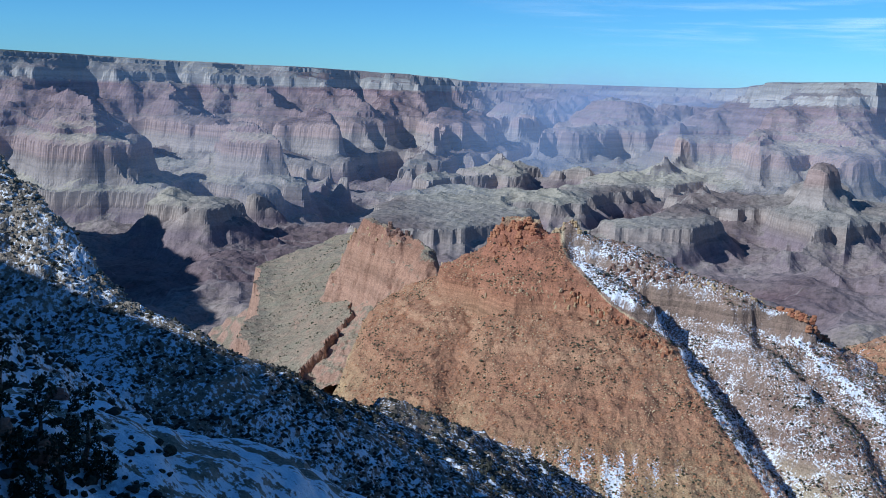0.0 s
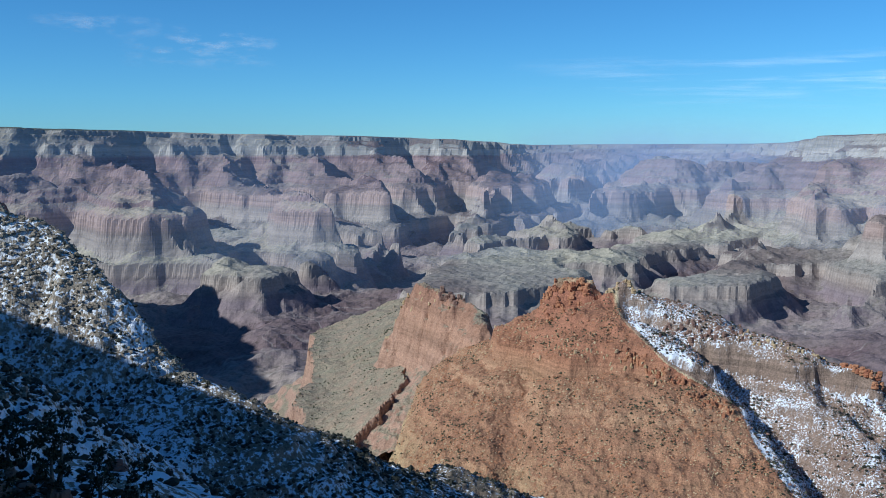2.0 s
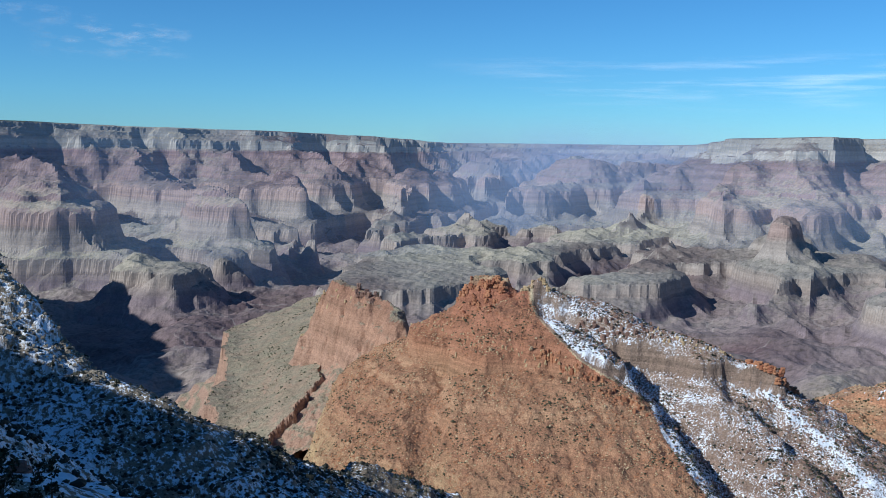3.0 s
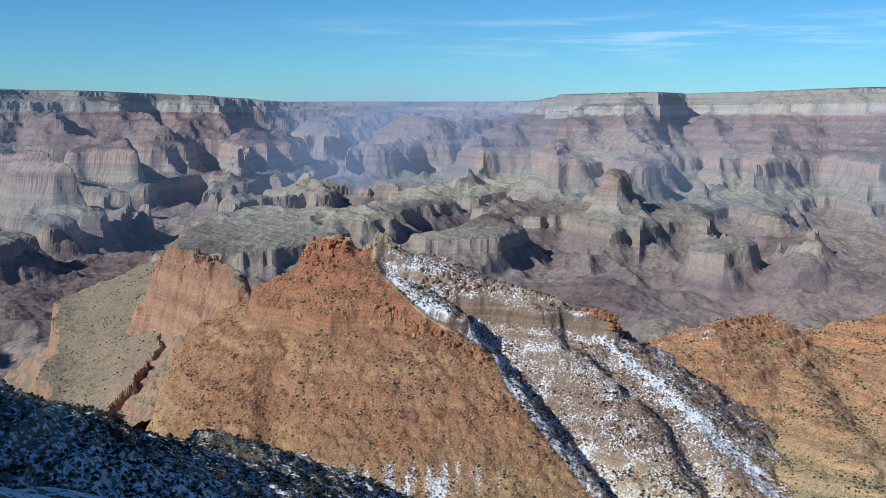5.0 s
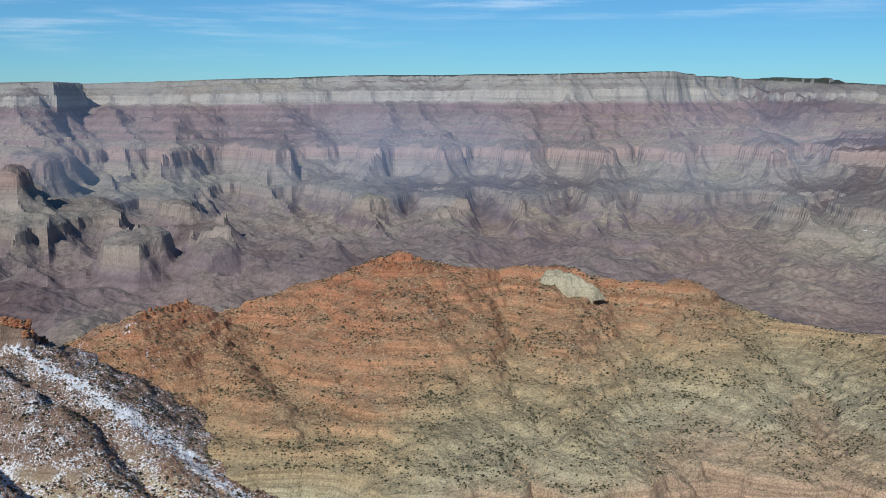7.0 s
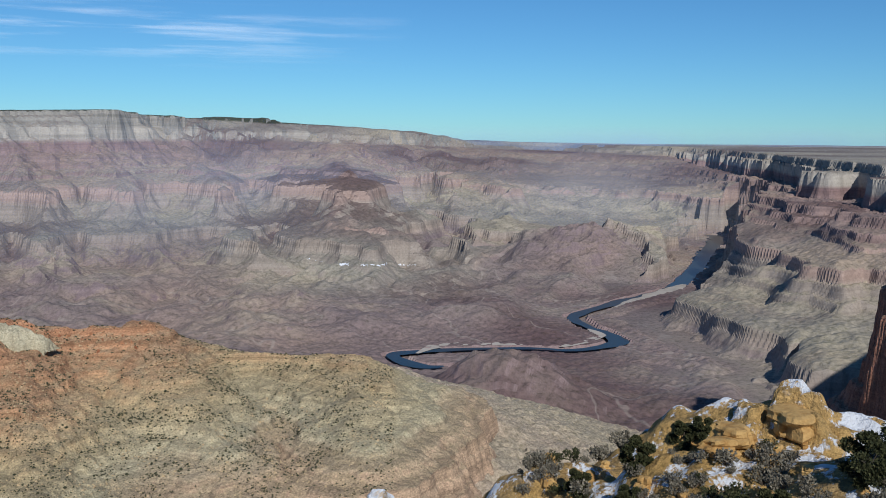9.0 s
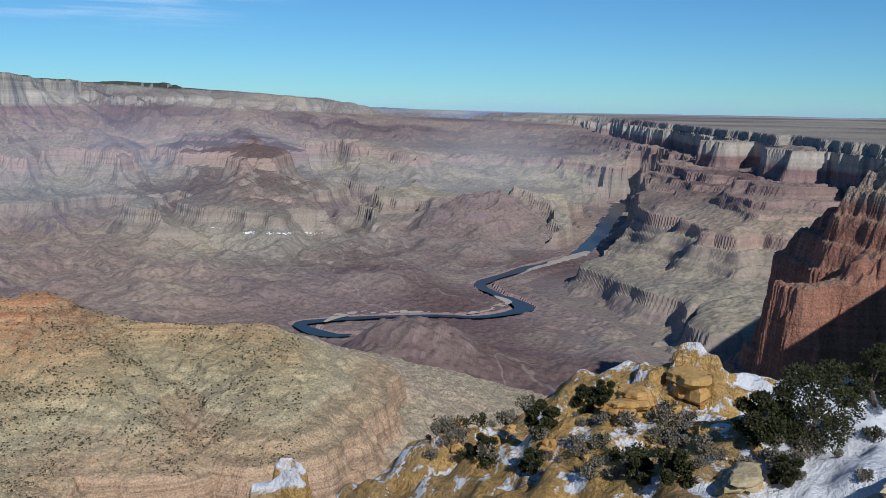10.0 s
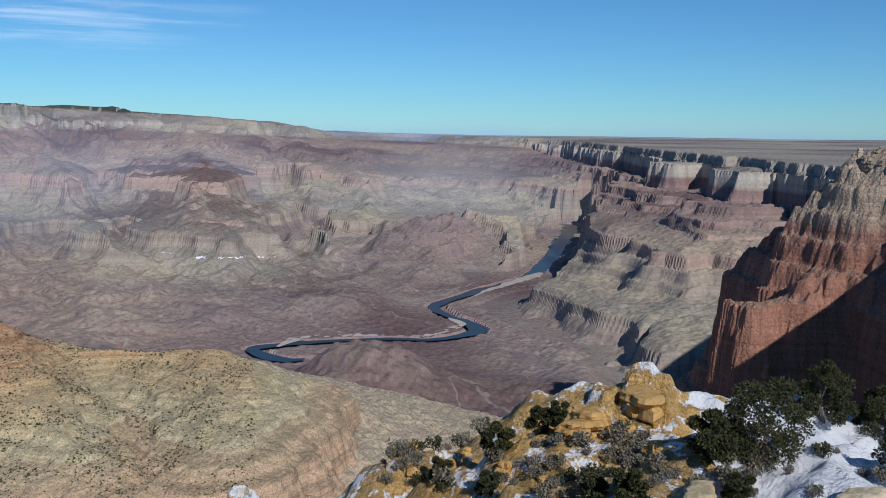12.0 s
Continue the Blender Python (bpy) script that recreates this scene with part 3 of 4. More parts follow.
def hill(name, label, category, window, parts, material, floor, noise_amp=1.0, steps=(7.0, 0.6), snow=None, cliff=None, seed=0, warp=6.0, carve=(), lift=None, gully=4.0):
    """parts: (crest points, slope, rounding). cliff: (height of its top, its depth)."""
    x, y = grid(*window)
    wx = x + warp * fbm(x / 34, y / 34, 3, seed) + 1.5 * fbm(x / 7, y / 7, 2, seed + 5)
    wy = y + warp * fbm(x / 34, y / 34, 3, seed + 9) + 1.5 * fbm(x / 7, y / 7, 2, seed + 14)
    z, d = np.full(x.shape, -1e4), np.full(x.shape, 1e4)
    for pts, slope, rounding in parts:
        h, dd = crest_height(wx, wy, [polar(*p) for p in pts], slope, rounding)
        z, d = np.maximum(z, h), np.minimum(d, dd)
    z = z - noise_amp * gully * (1 - ridged(x / 30, y / 30, 4, seed + 20)) * smooth(2, 30, d)
    for pts, depth, width in carve:
        _, dd = crest_height(wx, wy, [polar(a, 0, r) for a, r in pts], 0.0)
        z = z - depth * np.exp(-(dd / width) ** 2)
    if cliff:
        top, depth, run = cliff
        top = top + 5 * fbm(x / 38, y / 38, 2, seed + 50)
        below = top - z
        z = np.where(below > 0, top - np.where(below < run, below * depth / run, depth + below - run), z)
    z = terrace(z + 1.2 * fbm(x / 25, y / 25, 2, seed + 30), steps[0], steps[1])
    z = z + noise_amp * 0.7 * fbm(x / 4.5, y / 4.5, 3, seed + 40)
    s = None if snow is None else snow(x, y, z, d)
    SURFACE[name] = (x, y, z)
    return tagged(ground_mesh(name, x, y, z, material, s, keep=z > floor, smooth_faces=False, lift=None if lift is None else lift(np.degrees(np.arctan2(x, y)), np.degrees(np.arctan2(z, np.hypot(x, y))))), label, category)


BUTTE_CREST = [(-35.5, -11.0, 460), (-33, -10.5, 445), (-31.5, -9.6, 436), (-30, -9.0, 430), (-28.3, -9.1, 425), (-26.8, -8.3, 420), (-25, -8.4, 414), (-23.8, -8.7, 410), (-21.3, -9.9, 400), (-17.4, -11.2, 395), (-14, -12.1, 390), (-11.5, -13.4, 385)]
FRONT_SPUR = [(-28, -8.9, 418), (-27, -10.8, 408), (-24.3, -12.7, 390), (-20.3, -14.9, 365), (-19.4, -16.8, 352), (-17.6, -19, 335), (-14.3, -22.7, 305), (-11, -26, 285)]
MIDDLE_RIB = [(-14, -12.2, 390), (-11.8, -15.6, 368), (-9.4, -18.4, 345), (-6.4, -22, 318)]


def behind_spur(az, el):
    """How far the ground lies on the shaded side of the front spur, in degrees."""
    return el - np.interp(az, [-28, -24.3, -20.3, -19.4, -17.6, -14.3, -11], [-9.2, -12.7, -14.9, -16.8, -19, -22.7, -26])


def butte_snow(x, y, z, d):
    az = np.degrees(np.arctan2(x, y))
    el = np.degrees(np.arctan2(z, np.hypot(x, y)))
    over = behind_spur(az, el)
    behind = smooth(-0.1, 0.4, over) * smooth(-28, -26.5, az)
    foot = smooth(-18.5, -22, el) * smooth(-10, -24, az) * smooth(0.2, -0.4, over)
    vein = np.exp(-((el + 12.1 + (az + 15.6) * 0.78) / 0.45) ** 2) * smooth(-16.5, -14, az)
    return behind * (0.47 + 0.16 * np.exp(-np.maximum(over, 0) / 1.3)) * (0.95 + 0.16 * fbm(az / 1.5, el / 0.8, 3, 91)) + 0.14 * vein + 0.56 * foot * (0.85 + 0.4 * fbm(az / 0.7, el / 4, 2, 92))


butte = hill("red_butte", "rust-red stepped butte with snow on its shaded side", "butte", (-46, 1, 0.085, 255, 480, 0.0020),
             [(BUTTE_CREST, 0.55, 0.8), ([(-31.0, -8.8, 431), (-30.5, -7.85, 430), (-28.8, -7.9, 428)], 1.7, 1.0), ([(-27.6, -8.2, 422), (-26.8, -7.0, 420), (-25.6, -7.6, 416)], 1.5, 0.8), (FRONT_SPUR, 0.56, 0.8), (MIDDLE_RIB, 0.45, 3)], butte_rock, -170, noise_amp=1.1, gully=0.9, steps=(6.5, 0.38), snow=butte_snow, lift=lambda az, el: 82 * smooth(-0.2, 0.5, behind_spur(az, el)) * smooth(-27.6, -26.2, az), cliff=(-84, 8, 1.6), seed=100, warp=3,
             carve=[([(-26.3, 414), (-23.4, 401), (-19.7, 384), (-17.4, 364), (-14.8, 345), (-11.8, 325), (-8.6, 300)], 14, 9), ([(-15.5, 388), (-13.5, 378), (-10, 358), (-6, 325)], 7, 6), ([(-32.5, 400), (-33.5, 350), (-34, 300)], 5, 7), ([(-45, 380), (-43.5, 450), (-42, 540)], 22, 24), ([(-42.6, 400), (-41.4, 440), (-40.4, 480), (-39.6, 520)], 34, 12)])

RIDGE = [(-9.6, -13.5, 425), (-8, -12.6, 430), (-5.5, -11.9, 450), (-1.8, -12.2, 470), (4, -11, 480), (7.3, -10.0, 480), (7.9, -9.2, 480), (8.3, -9.2, 480), (9.3, -10.0, 480), (15, -10.1, 495), (17, -10.05, 500), (23.6, -10.9, 500), (24.5, -10.6, 500), (26.2, -11.9, 498), (29.8, -12.6, 490), (36, -13.1, 470), (39, -14.6, 440)]


def ridge_snow(x, y, z, d):
    az = np.degrees(np.arctan2(x, y))
    el = np.degrees(np.arctan2(z, np.hypot(x, y)))
    vein = np.exp(-((el + 12.1 + (az + 15.6) * 0.78) / 0.5) ** 2) * smooth(-4, -6, az)
    return 0.38 * smooth(3, -8, az) * (0.9 + 0.3 * fbm(az / 1.5, el / 1.2, 2, 93)) + 0.1 * vein


ridge = hill("orange_ridge", "orange and olive shrub-dotted ridge above a pale cliff", "ridge", (-14, 52, 0.095, 270, 560, 0.0026),
             [(RIDGE, 0.5, 1.0), ([(7.9, -9.5, 480), (8.2, -11.6, 445), (9.4, -14.8, 410), (10, -17.5, 375), (10.4, -20, 345)], 0.42, 9.0),
              ([(-4.5, -12.1, 455), (-3.0, -14.5, 425), (0.5, -18, 375)], 0.5, 8.0), ([(24.8, -11, 500), (26, -13.5, 450), (28, -16.2, 410), (29, -18, 385)], 0.4, 4.0),
              ([(36, -13.1, 470), (36.6, -15.4, 425), (37, -17.3, 395)], 0.4, 4.0), ([(17, -10.05, 500), (17.5, -13, 445), (18.5, -17, 390), (19, -19.3, 355)], 0.38, 3.0)],
             ridge_rock, -242, noise_amp=0.8, gully=0.9, steps=(5.2, 0.72), snow=ridge_snow, cliff=(-136, 40, 9), seed=200, lift=lambda az, el: 13 * smooth(11, 5, az) - 7 * smooth(20, 28, az),
             carve=[([(9.3, 476), (10.8, 440), (11.6, 400), (12, 360)], 2.5, 9), ([(-2, 466), (0, 420), (2, 380), (6, 345)], 3, 10), ([(21, 495), (21.5, 450), (22, 400), (21.5, 360)], 3, 10), ([(31, 470), (31.5, 430), (32, 400)], 3, 9), ([(3, 470), (3.5, 430), (4.5, 390)], 3, 5), ([(14, 490), (14.5, 440), (15, 390)], 4, 6)])

mesa = hill("grey_mesa", "pale red-walled mesa with a broken crown", "mesa", (-44, -32, 0.06, 440, 660, 0.0022),
            [([(-39.2, -8.3, 562), (-38.6, -8.1, 552), (-37.4, -8.9, 530), (-36.2, -9.4, 505), (-34.6, -10.7, 470)], 2.7, 4), ([(-39.4, -12.8, 550), (-38.4, -13.2, 520), (-36, -13.4, 480)], 0.55, 10)],
            mesa_rock, -150, noise_amp=1.3, steps=(8.0, 0.6), seed=300, warp=6)


def bench():
    """A gently tilted platform with a rim of cliffs."""
    x, y = grid(-52, -33, 0.08, 360, 900, 0.0038)
    wx, wy = x + 5 * fbm(x / 26, y / 26, 3, 321) + 9 * fbm(x / 90, y / 90, 2, 327), y + 5 * fbm(x / 26, y / 26, 3, 323) + 9 * fbm(x / 90, y / 90, 2, 329)
    corners = [polar(a, 0, r) for a, r in ((-46.0, 560), (-45.7, 452), (-42.5, 438), (-38.5, 560), (-38.5, 800), (-44.7, 745))]
    out = np.full(x.shape, -1e4)
    for a, b in zip(corners, corners[1:] + corners[:1]):
        d = (b - a).normalized()
        out = np.maximum(out, -((wx - a.x) * -d.y + (wy - a.y) * d.x))
    az = np.degrees(np.arctan2(x, y))
    top = -141 + 20 * smooth(-45, -38.5, az) - 6 * (1 - ridged(x / 60, y / 60, 3, 331)) + 0.5 * fbm(x / 7, y / 7, 3, 333)
    z = top - np.clip(out * 5, 0, 34) - 0.75 * np.maximum(out - 6, 0)
    z = np.where(out > 0, terrace(z, 9.0, 0.7), z)
    SURFACE["grey_bench"] = (x, y, z)
    return tagged(ground_mesh("grey_bench", x, y, z, mesa_rock, keep=z > -238, smooth_faces=False), "grey-green sloping bench edged with pale cliffs", "bench")


bench_land = bench()

SPUR_HIGH = [(-80, 1.0, 320), (-68, -0.9, 292), (-65.4, -1.4, 285), (-61.7, -3.1, 275), (-60.1, -3.6, 268), (-58.1, -4.7, 260), (-56.1, -6.1, 252), (-54.7, -8.1, 245), (-53.6, -9.9, 240)]
SPUR_FOOT = [(-84, -4, 310), (-70, -7, 285), (-61, -9.6, 262), (-55, -11.6, 240), (-52.6, -12.2, 232)]
SPUR_LOW = [(-52.6, -12.2, 232), (-51.1, -13.2, 226), (-48.6, -15.0, 224), (-46, -16.6, 228), (-44.3, -17.2, 236), (-42.3, -17.5, 248), (-40.3, -17.7, 262), (-37.9, -17.6, 275), (-36.4, -19.8, 272), (-33, -22.3, 268), (-26, -26, 258)]
# snow is thinned right of bearing -54 to darken the part in shade
spur = hill("snowy_spur", "rocky spur with snow between dark scrub", "slope", (-84, -20, 0.13, 100, 400, 0.0042),
            [(SPUR_HIGH, 1.35, 2.0), (SPUR_FOOT, 0.6, 3), (SPUR_LOW, 0.6, 2), ([(-85, 4, 150), (-75, -3, 160)], 0.8, 3)], spur_rock, -165, noise_amp=1.2, gully=2.0, steps=(3.2, 0.7), snow=lambda x, y, z, d: 0.50 + 0.05 * smooth(4, 24, d) + 0.06 * fbm(x / 20, y / 20, 2, 410) - 0.07 * smooth(-54, -50, np.degrees(np.arctan2(x, y))), seed=400, warp=3,
            carve=[([(-70, 370), (-64, 352), (-60, 336), (-57, 318), (-54, 298), (-51.5, 278), (-49.5, 266), (-46, 272), (-43, 293), (-40, 315), (-37, 328)], 42, 24)])
# crest left of bearing -69 is unseen, raised to throw shade over the floor
headland = hill("shaded_headland", "dark cliffed headland of the canyon rim in shade", "headland", (-90, -48, 0.12, 560, 1500, 0.0042),
                [([(-90, 7.5, 700), (-82, 6.8, 850), (-75.5, 5.4, 1050), (-71, 3.6, 1180), (-68.5, 1.6, 1260), (-64.6, 0.7, 1300)], 1.1, 10), ([(-64.6, -1.6, 1290), (-60, -6.0, 1250), (-55, -9.6, 1200)], 0.8, 5)],
                promontory_rock, -240, noise_amp=2.0, steps=(14.0, 0.85), cliff=(-20, 30, 6), seed=450, warp=14)
slope = hill("near_slope", "shaded near slope deep in snow, with dark pines", "slope", (-84, -20, 0.2, 22, 110, 0.009),
             [([(-80, -4, 75), (-72, -9.5, 75), (-68.6, -11.9, 75), (-62.9, -16.3, 77), (-58.6, -18.8, 79), (-53.3, -22.4, 82), (-48, -27, 84)], 0.62, 2)], spur_rock, -60, noise_amp=0.4, steps=(2.0, 0.6), snow=lambda x, y, z, d: 0.53 + 0.18 * fbm(x / 7, y / 7, 2, 510), seed=500, warp=1.5)

promontory = hill("red_promontory", "dark red cliffed promontory below a pale cap", "promontory", (60, 84, 0.07, 400, 760, 0.0028),
                  [([(84, -0.3, 540), (78, -0.6, 580), (74.5, -0.95, 600), (73.2, -0.9, 615), (72.6, -1.8, 620), (71.4, -3.3, 630), (69.2, -5.2, 640), (67.6, -6.6, 645), (66.6, -8.3, 640), (66.0, -11, 620)], 1.35, 3),
                   ([(73, -6.5, 575), (70.5, -8.3, 550), (69.3, -9.0, 545), (67.6, -9.7, 540)], 1.1, 6)],
                  promontory_rock, -240, noise_amp=1.7, steps=(15.0, 0.9), cliff=(-92, 52, 12), seed=600, warp=8)

shale = hill("shale_slope", "grey-green shale slope with faint gullies", "slope", (33, 58, 0.12, 380, 900, 0.005),
             [([(36, -13.4, 490), (38, -13.6, 510), (40, -14.3, 540), (43, -15.6, 600), (47, -17.0, 670), (50, -18.2, 700)], 0.36, 4),
              ([(40, -14.3, 540), (41.5, -17.6, 480), (43, -21.5, 430)], 0.36, 4), ([(47, -17.0, 670), (49, -19.2, 590), (50, -22, 520)], 0.36, 4)],
             shale_rock, -242, noise_amp=1.2, steps=(6.0, 0.25), seed=800)
outcrop = hill("rim_outcrop", "ochre limestone ledge with patches of snow", "outcrop", (41, 84, 0.09, 14, 74, 0.0038),
               [([(44, -23, 52), (45.9, -21, 54), (48.2, -19.9, 55), (52.7, -18.6, 57), (56, -16.7, 58), (58.7, -15.8, 58), (61.9, -14.9, 58), (65.4, -14.8, 60), (68, -15.6, 62), (75, -16.2, 64), (84, -15, 66)], 0.8, 1.2),
                ([(66, -17.6, 47), (70, -17.9, 47), (75, -18.2, 48), (82, -17.5, 50)], 0.6, 8), ([(58, -19.6, 48), (62, -19.2, 46), (66, -21.5, 38), (72, -22, 34)], 0.75, 1.5),
                ([(61.4, -14.15, 57.5), (62.9, -14.0, 57.5), (63.6, -14.5, 57)], 2.6, 0.7), ([(58.9, -15.7, 56.5), (59.8, -15.7, 56)], 2.2, 0.5), ([(63.0, -15.9, 54.5), (63.8, -15.9, 54.3)], 2.4, 0.4),
                ([(46.3, -20.7, 54), (47.4, -20.4, 54)], 2.5, 0.5), ([(64.2, -20.4, 41), (65.2, -20.3, 41)], 2.4, 0.5), ([(66, -14.6, 60.5), (67, -14.9, 60)], 2.4, 0.5)],
               rim_rock, -40, noise_amp=1.3, steps=(0.9, 0.9), snow=lambda x, y, z, d: 0.45 + 0.2 * smooth(63, 69, np.degrees(np.arctan2(x, y))) + 0.05 * fbm(x / 3, y / 3, 2, 720), seed=700, warp=1.0)


# ---------------------------------------------------------------- parts and small meshes
def link_mesh(name, bm, material, parent=None, smooth_faces=False):
    mesh = bpy.data.meshes.new(name)
    bm.to_mesh(mesh)
    bm.free()
    for p in mesh.polygons:
        p.use_smooth = smooth_faces
    mesh.materials.append(material)
    ob = new(name, mesh)
    if parent:
        ob.parent = parent
    return ob


def plain(name, lo, hi, scale, rough=0.9, bump=0.3):
    n = Nodes(name)
    obj = n.add("ShaderNodeObjectInfo").outputs["Random"]
    f = n.noise(scale, 5, 0.65)
    c = n.mix(n.span(n.math("MULTIPLY_ADD", obj, 0.3, n.math("SUBTRACT", f, 0.15)), 0.3, 0.7), lo, hi)
    return n.finish(c, rough, f, bump, 0.6)


def foliage(name, lo, hi):
    n = Nodes(name)
    isl = n.geo.outputs["Random Per Island"]
    return n.finish(n.mix(isl, lo, hi), 0.8)


needle = foliage("juniper_leaf", (0.022, 0.028, 0.012), (0.078, 0.08, 0.034))
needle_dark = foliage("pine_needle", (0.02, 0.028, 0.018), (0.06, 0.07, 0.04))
brush_leaf = foliage("brush_leaf", (0.11, 0.10, 0.075), (0.26, 0.235, 0.18))
scrub_leaf = foliage("scrub_leaf", (0.035, 0.04, 0.022), (0.10, 0.095, 0.055))
# darkened copy of scrub_leaf, deepens the shade on slopes away from the sun
scrub_shade_dark = foliage("scrub_shade_dark", (0.02, 0.022, 0.016), (0.05, 0.05, 0.035))
bark = plain("grey_bark", (0.10, 0.08, 0.06), (0.22, 0.18, 0.14), 12.0)
ochre_stone = plain("ochre_stone", (0.36, 0.20, 0.065), (0.56, 0.36, 0.14), 1.6, 0.92, 0.3)
pale_stone = plain("pale_stone", (0.42, 0.34, 0.20), (0.60, 0.52, 0.36), 1.4, 0.92, 0.3)
red_stone = plain("red_stone", (0.30, 0.12, 0.065), (0.46, 0.23, 0.12), 0.4, 0.92, 0.8)
tan_stone = plain("tan_stone", (0.40, 0.28, 0.15), (0.56, 0.43, 0.26), 0.4, 0.92, 0.8)
dark_stone = plain("dark_red_stone", (0.17, 0.10, 0.08), (0.30, 0.19, 0.14), 0.5, 0.92, 0.8)
grey_stone = plain("grey_stone", (0.24, 0.20, 0.15), (0.42, 0.36, 0.28), 0.8, 0.92, 0.6)
chalk_stone = plain("chalk_stone", (0.42, 0.38, 0.25), (0.58, 0.54, 0.40), 0.25, 0.92, 1.0)
sand = plain("river_sand", (0.42, 0.37, 0.31), (0.55, 0.49, 0.42), 0.05, 0.95, 0.2)
sn = Nodes("snow")
snow_mat = sn.finish(sn.mix(sn.noise(2.0), (0.80, 0.83, 0.88), (0.88, 0.90, 0.93)), 0.7, sn.noise(6.0), 0.05, 0.4)


def tube(bm, a, b, ra, rb, sides=6):
    d = (b - a).normalized()
    u = d.orthogonal().normalized()
    v = d.cross(u)
    ring = []
    for p, r in ((a, ra), (b, rb)):
        ring.append([bm.verts.new(p + (u * math.cos(t) + v * math.sin(t)) * r) for t in [2 * math.pi * k / sides for k in range(sides)]])
    for k in range(sides):
        bm.faces.new((ring[0][k], ring[0][(k + 1) % sides], ring[1][(k + 1) % sides], ring[1][k]))
    bm.faces.new(ring[1])


def leaves(bm, rnd, centre, size, count, leaf):
    for _ in range(count):
        d = Vector((rnd.gauss(0, 1), rnd.gauss(0, 1), rnd.gauss(0, 1)))
        d.normalize()
        p = centre + Vector((d.x * size.x, d.y * size.y, d.z * size.z)) * rnd.uniform(0.45, 1.05)
        t = (d + Vector((rnd.uniform(-1, 1), rnd.uniform(-1, 1), rnd.uniform(-0.3, 1.2)))).normalized()
        w = t.orthogonal().normalized()
        w.rotate(Matrix.Rotation(rnd.uniform(0, 6.28), 3, t))
        k = leaf * rnd.uniform(0.6, 1.3)
        bm.faces.new([bm.verts.new(q) for q in (p - w * k * 0.4, p + w * k * 0.4, p + t * k + w * k * 0.15, p + t * k * 0.8 - w * k * 0.25)])


def tree(seed, height, spread, clumps, leaf, leaf_mat, label, category="tree", name="juniper", bare=0.25, density=95):
    """A twisted trunk with limbs, and a crown of leafy clumps with gaps."""
    rnd = random.Random(seed)
    root = tagged(new(name), label, category)
    bm = bmesh.new()
    top = Vector((rnd.uniform(-0.15, 0.15) * height, rnd.uniform(-0.15, 0.15) * height, height * 0.8))
    mid = top * 0.5 + Vector((rnd.uniform(-0.08, 0.08), rnd.uniform(-0.08, 0.08), 0)) * height
    tube(bm, Vector((0, 0, -0.4)), mid, 0.055 * height, 0.035 * height)
    tube(bm, mid, top, 0.035 * height, 0.01 * height)
    trunk = link_mesh("trunk", bm, bark, root)
    crown, limbs = bmesh.new(), bmesh.new()
    for i in range(clumps):
        a = i * 2.4 + rnd.uniform(-0.5, 0.5)
        h = bare + (1 - bare) * ((i + rnd.random()) / clumps)
        reach = spread * 0.5 * math.sqrt(max(0.05, 1 - ((h - 0.42) / 0.62) ** 2)) * rnd.uniform(0.55, 1.1)
        c = Vector((math.cos(a) * reach, math.sin(a) * reach, h * height)) + top * 0.25 * h
        if i % 3 == 0:
            tube(limbs, mid * rnd.uniform(0.6, 1.2), c, 0.016 * height, 0.004 * height, 4)
        s = spread * rnd.uniform(0.13, 0.24)
        leaves(crown, rnd, c, Vector((s, s, s * rnd.uniform(0.6, 0.95))), density, leaf)
    tagged(link_mesh("branchwork", limbs, bark, root), kind="stuff")
    tagged(link_mesh("crown", crown, leaf_mat, root), kind="stuff")
    return root


def bush(seed, size, leaf_mat, label):
    rnd = random.Random(seed)
    root = tagged(new("bush"), label, "bush")
    stems, leafy = bmesh.new(), bmesh.new()
    for i in range(16):
        a, out = rnd.uniform(0, 6.28), rnd.uniform(0.2, 0.55)
        tip = Vector((math.cos(a) * out, math.sin(a) * out, rnd.uniform(0.3, 0.75))) * size
        tube(stems, Vector((0, 0, -0.08)), tip * 0.55 + Vector((0, 0, 0.06)) * size, 0.02 * size, 0.012 * size, 3)
        tube(stems, tip * 0.55 + Vector((0, 0, 0.06)) * size, tip, 0.012 * size, 0.005 * size, 3)
        leaves(leafy, rnd, tip * 0.8, Vector((0.17, 0.17, 0.15)) * size, 22, 0.10 * size)
    tagged(link_mesh("branchwork", stems, bark, root), kind="stuff")
    tagged(link_mesh("foliage", leafy, leaf_mat, root), kind="stuff")
    return root


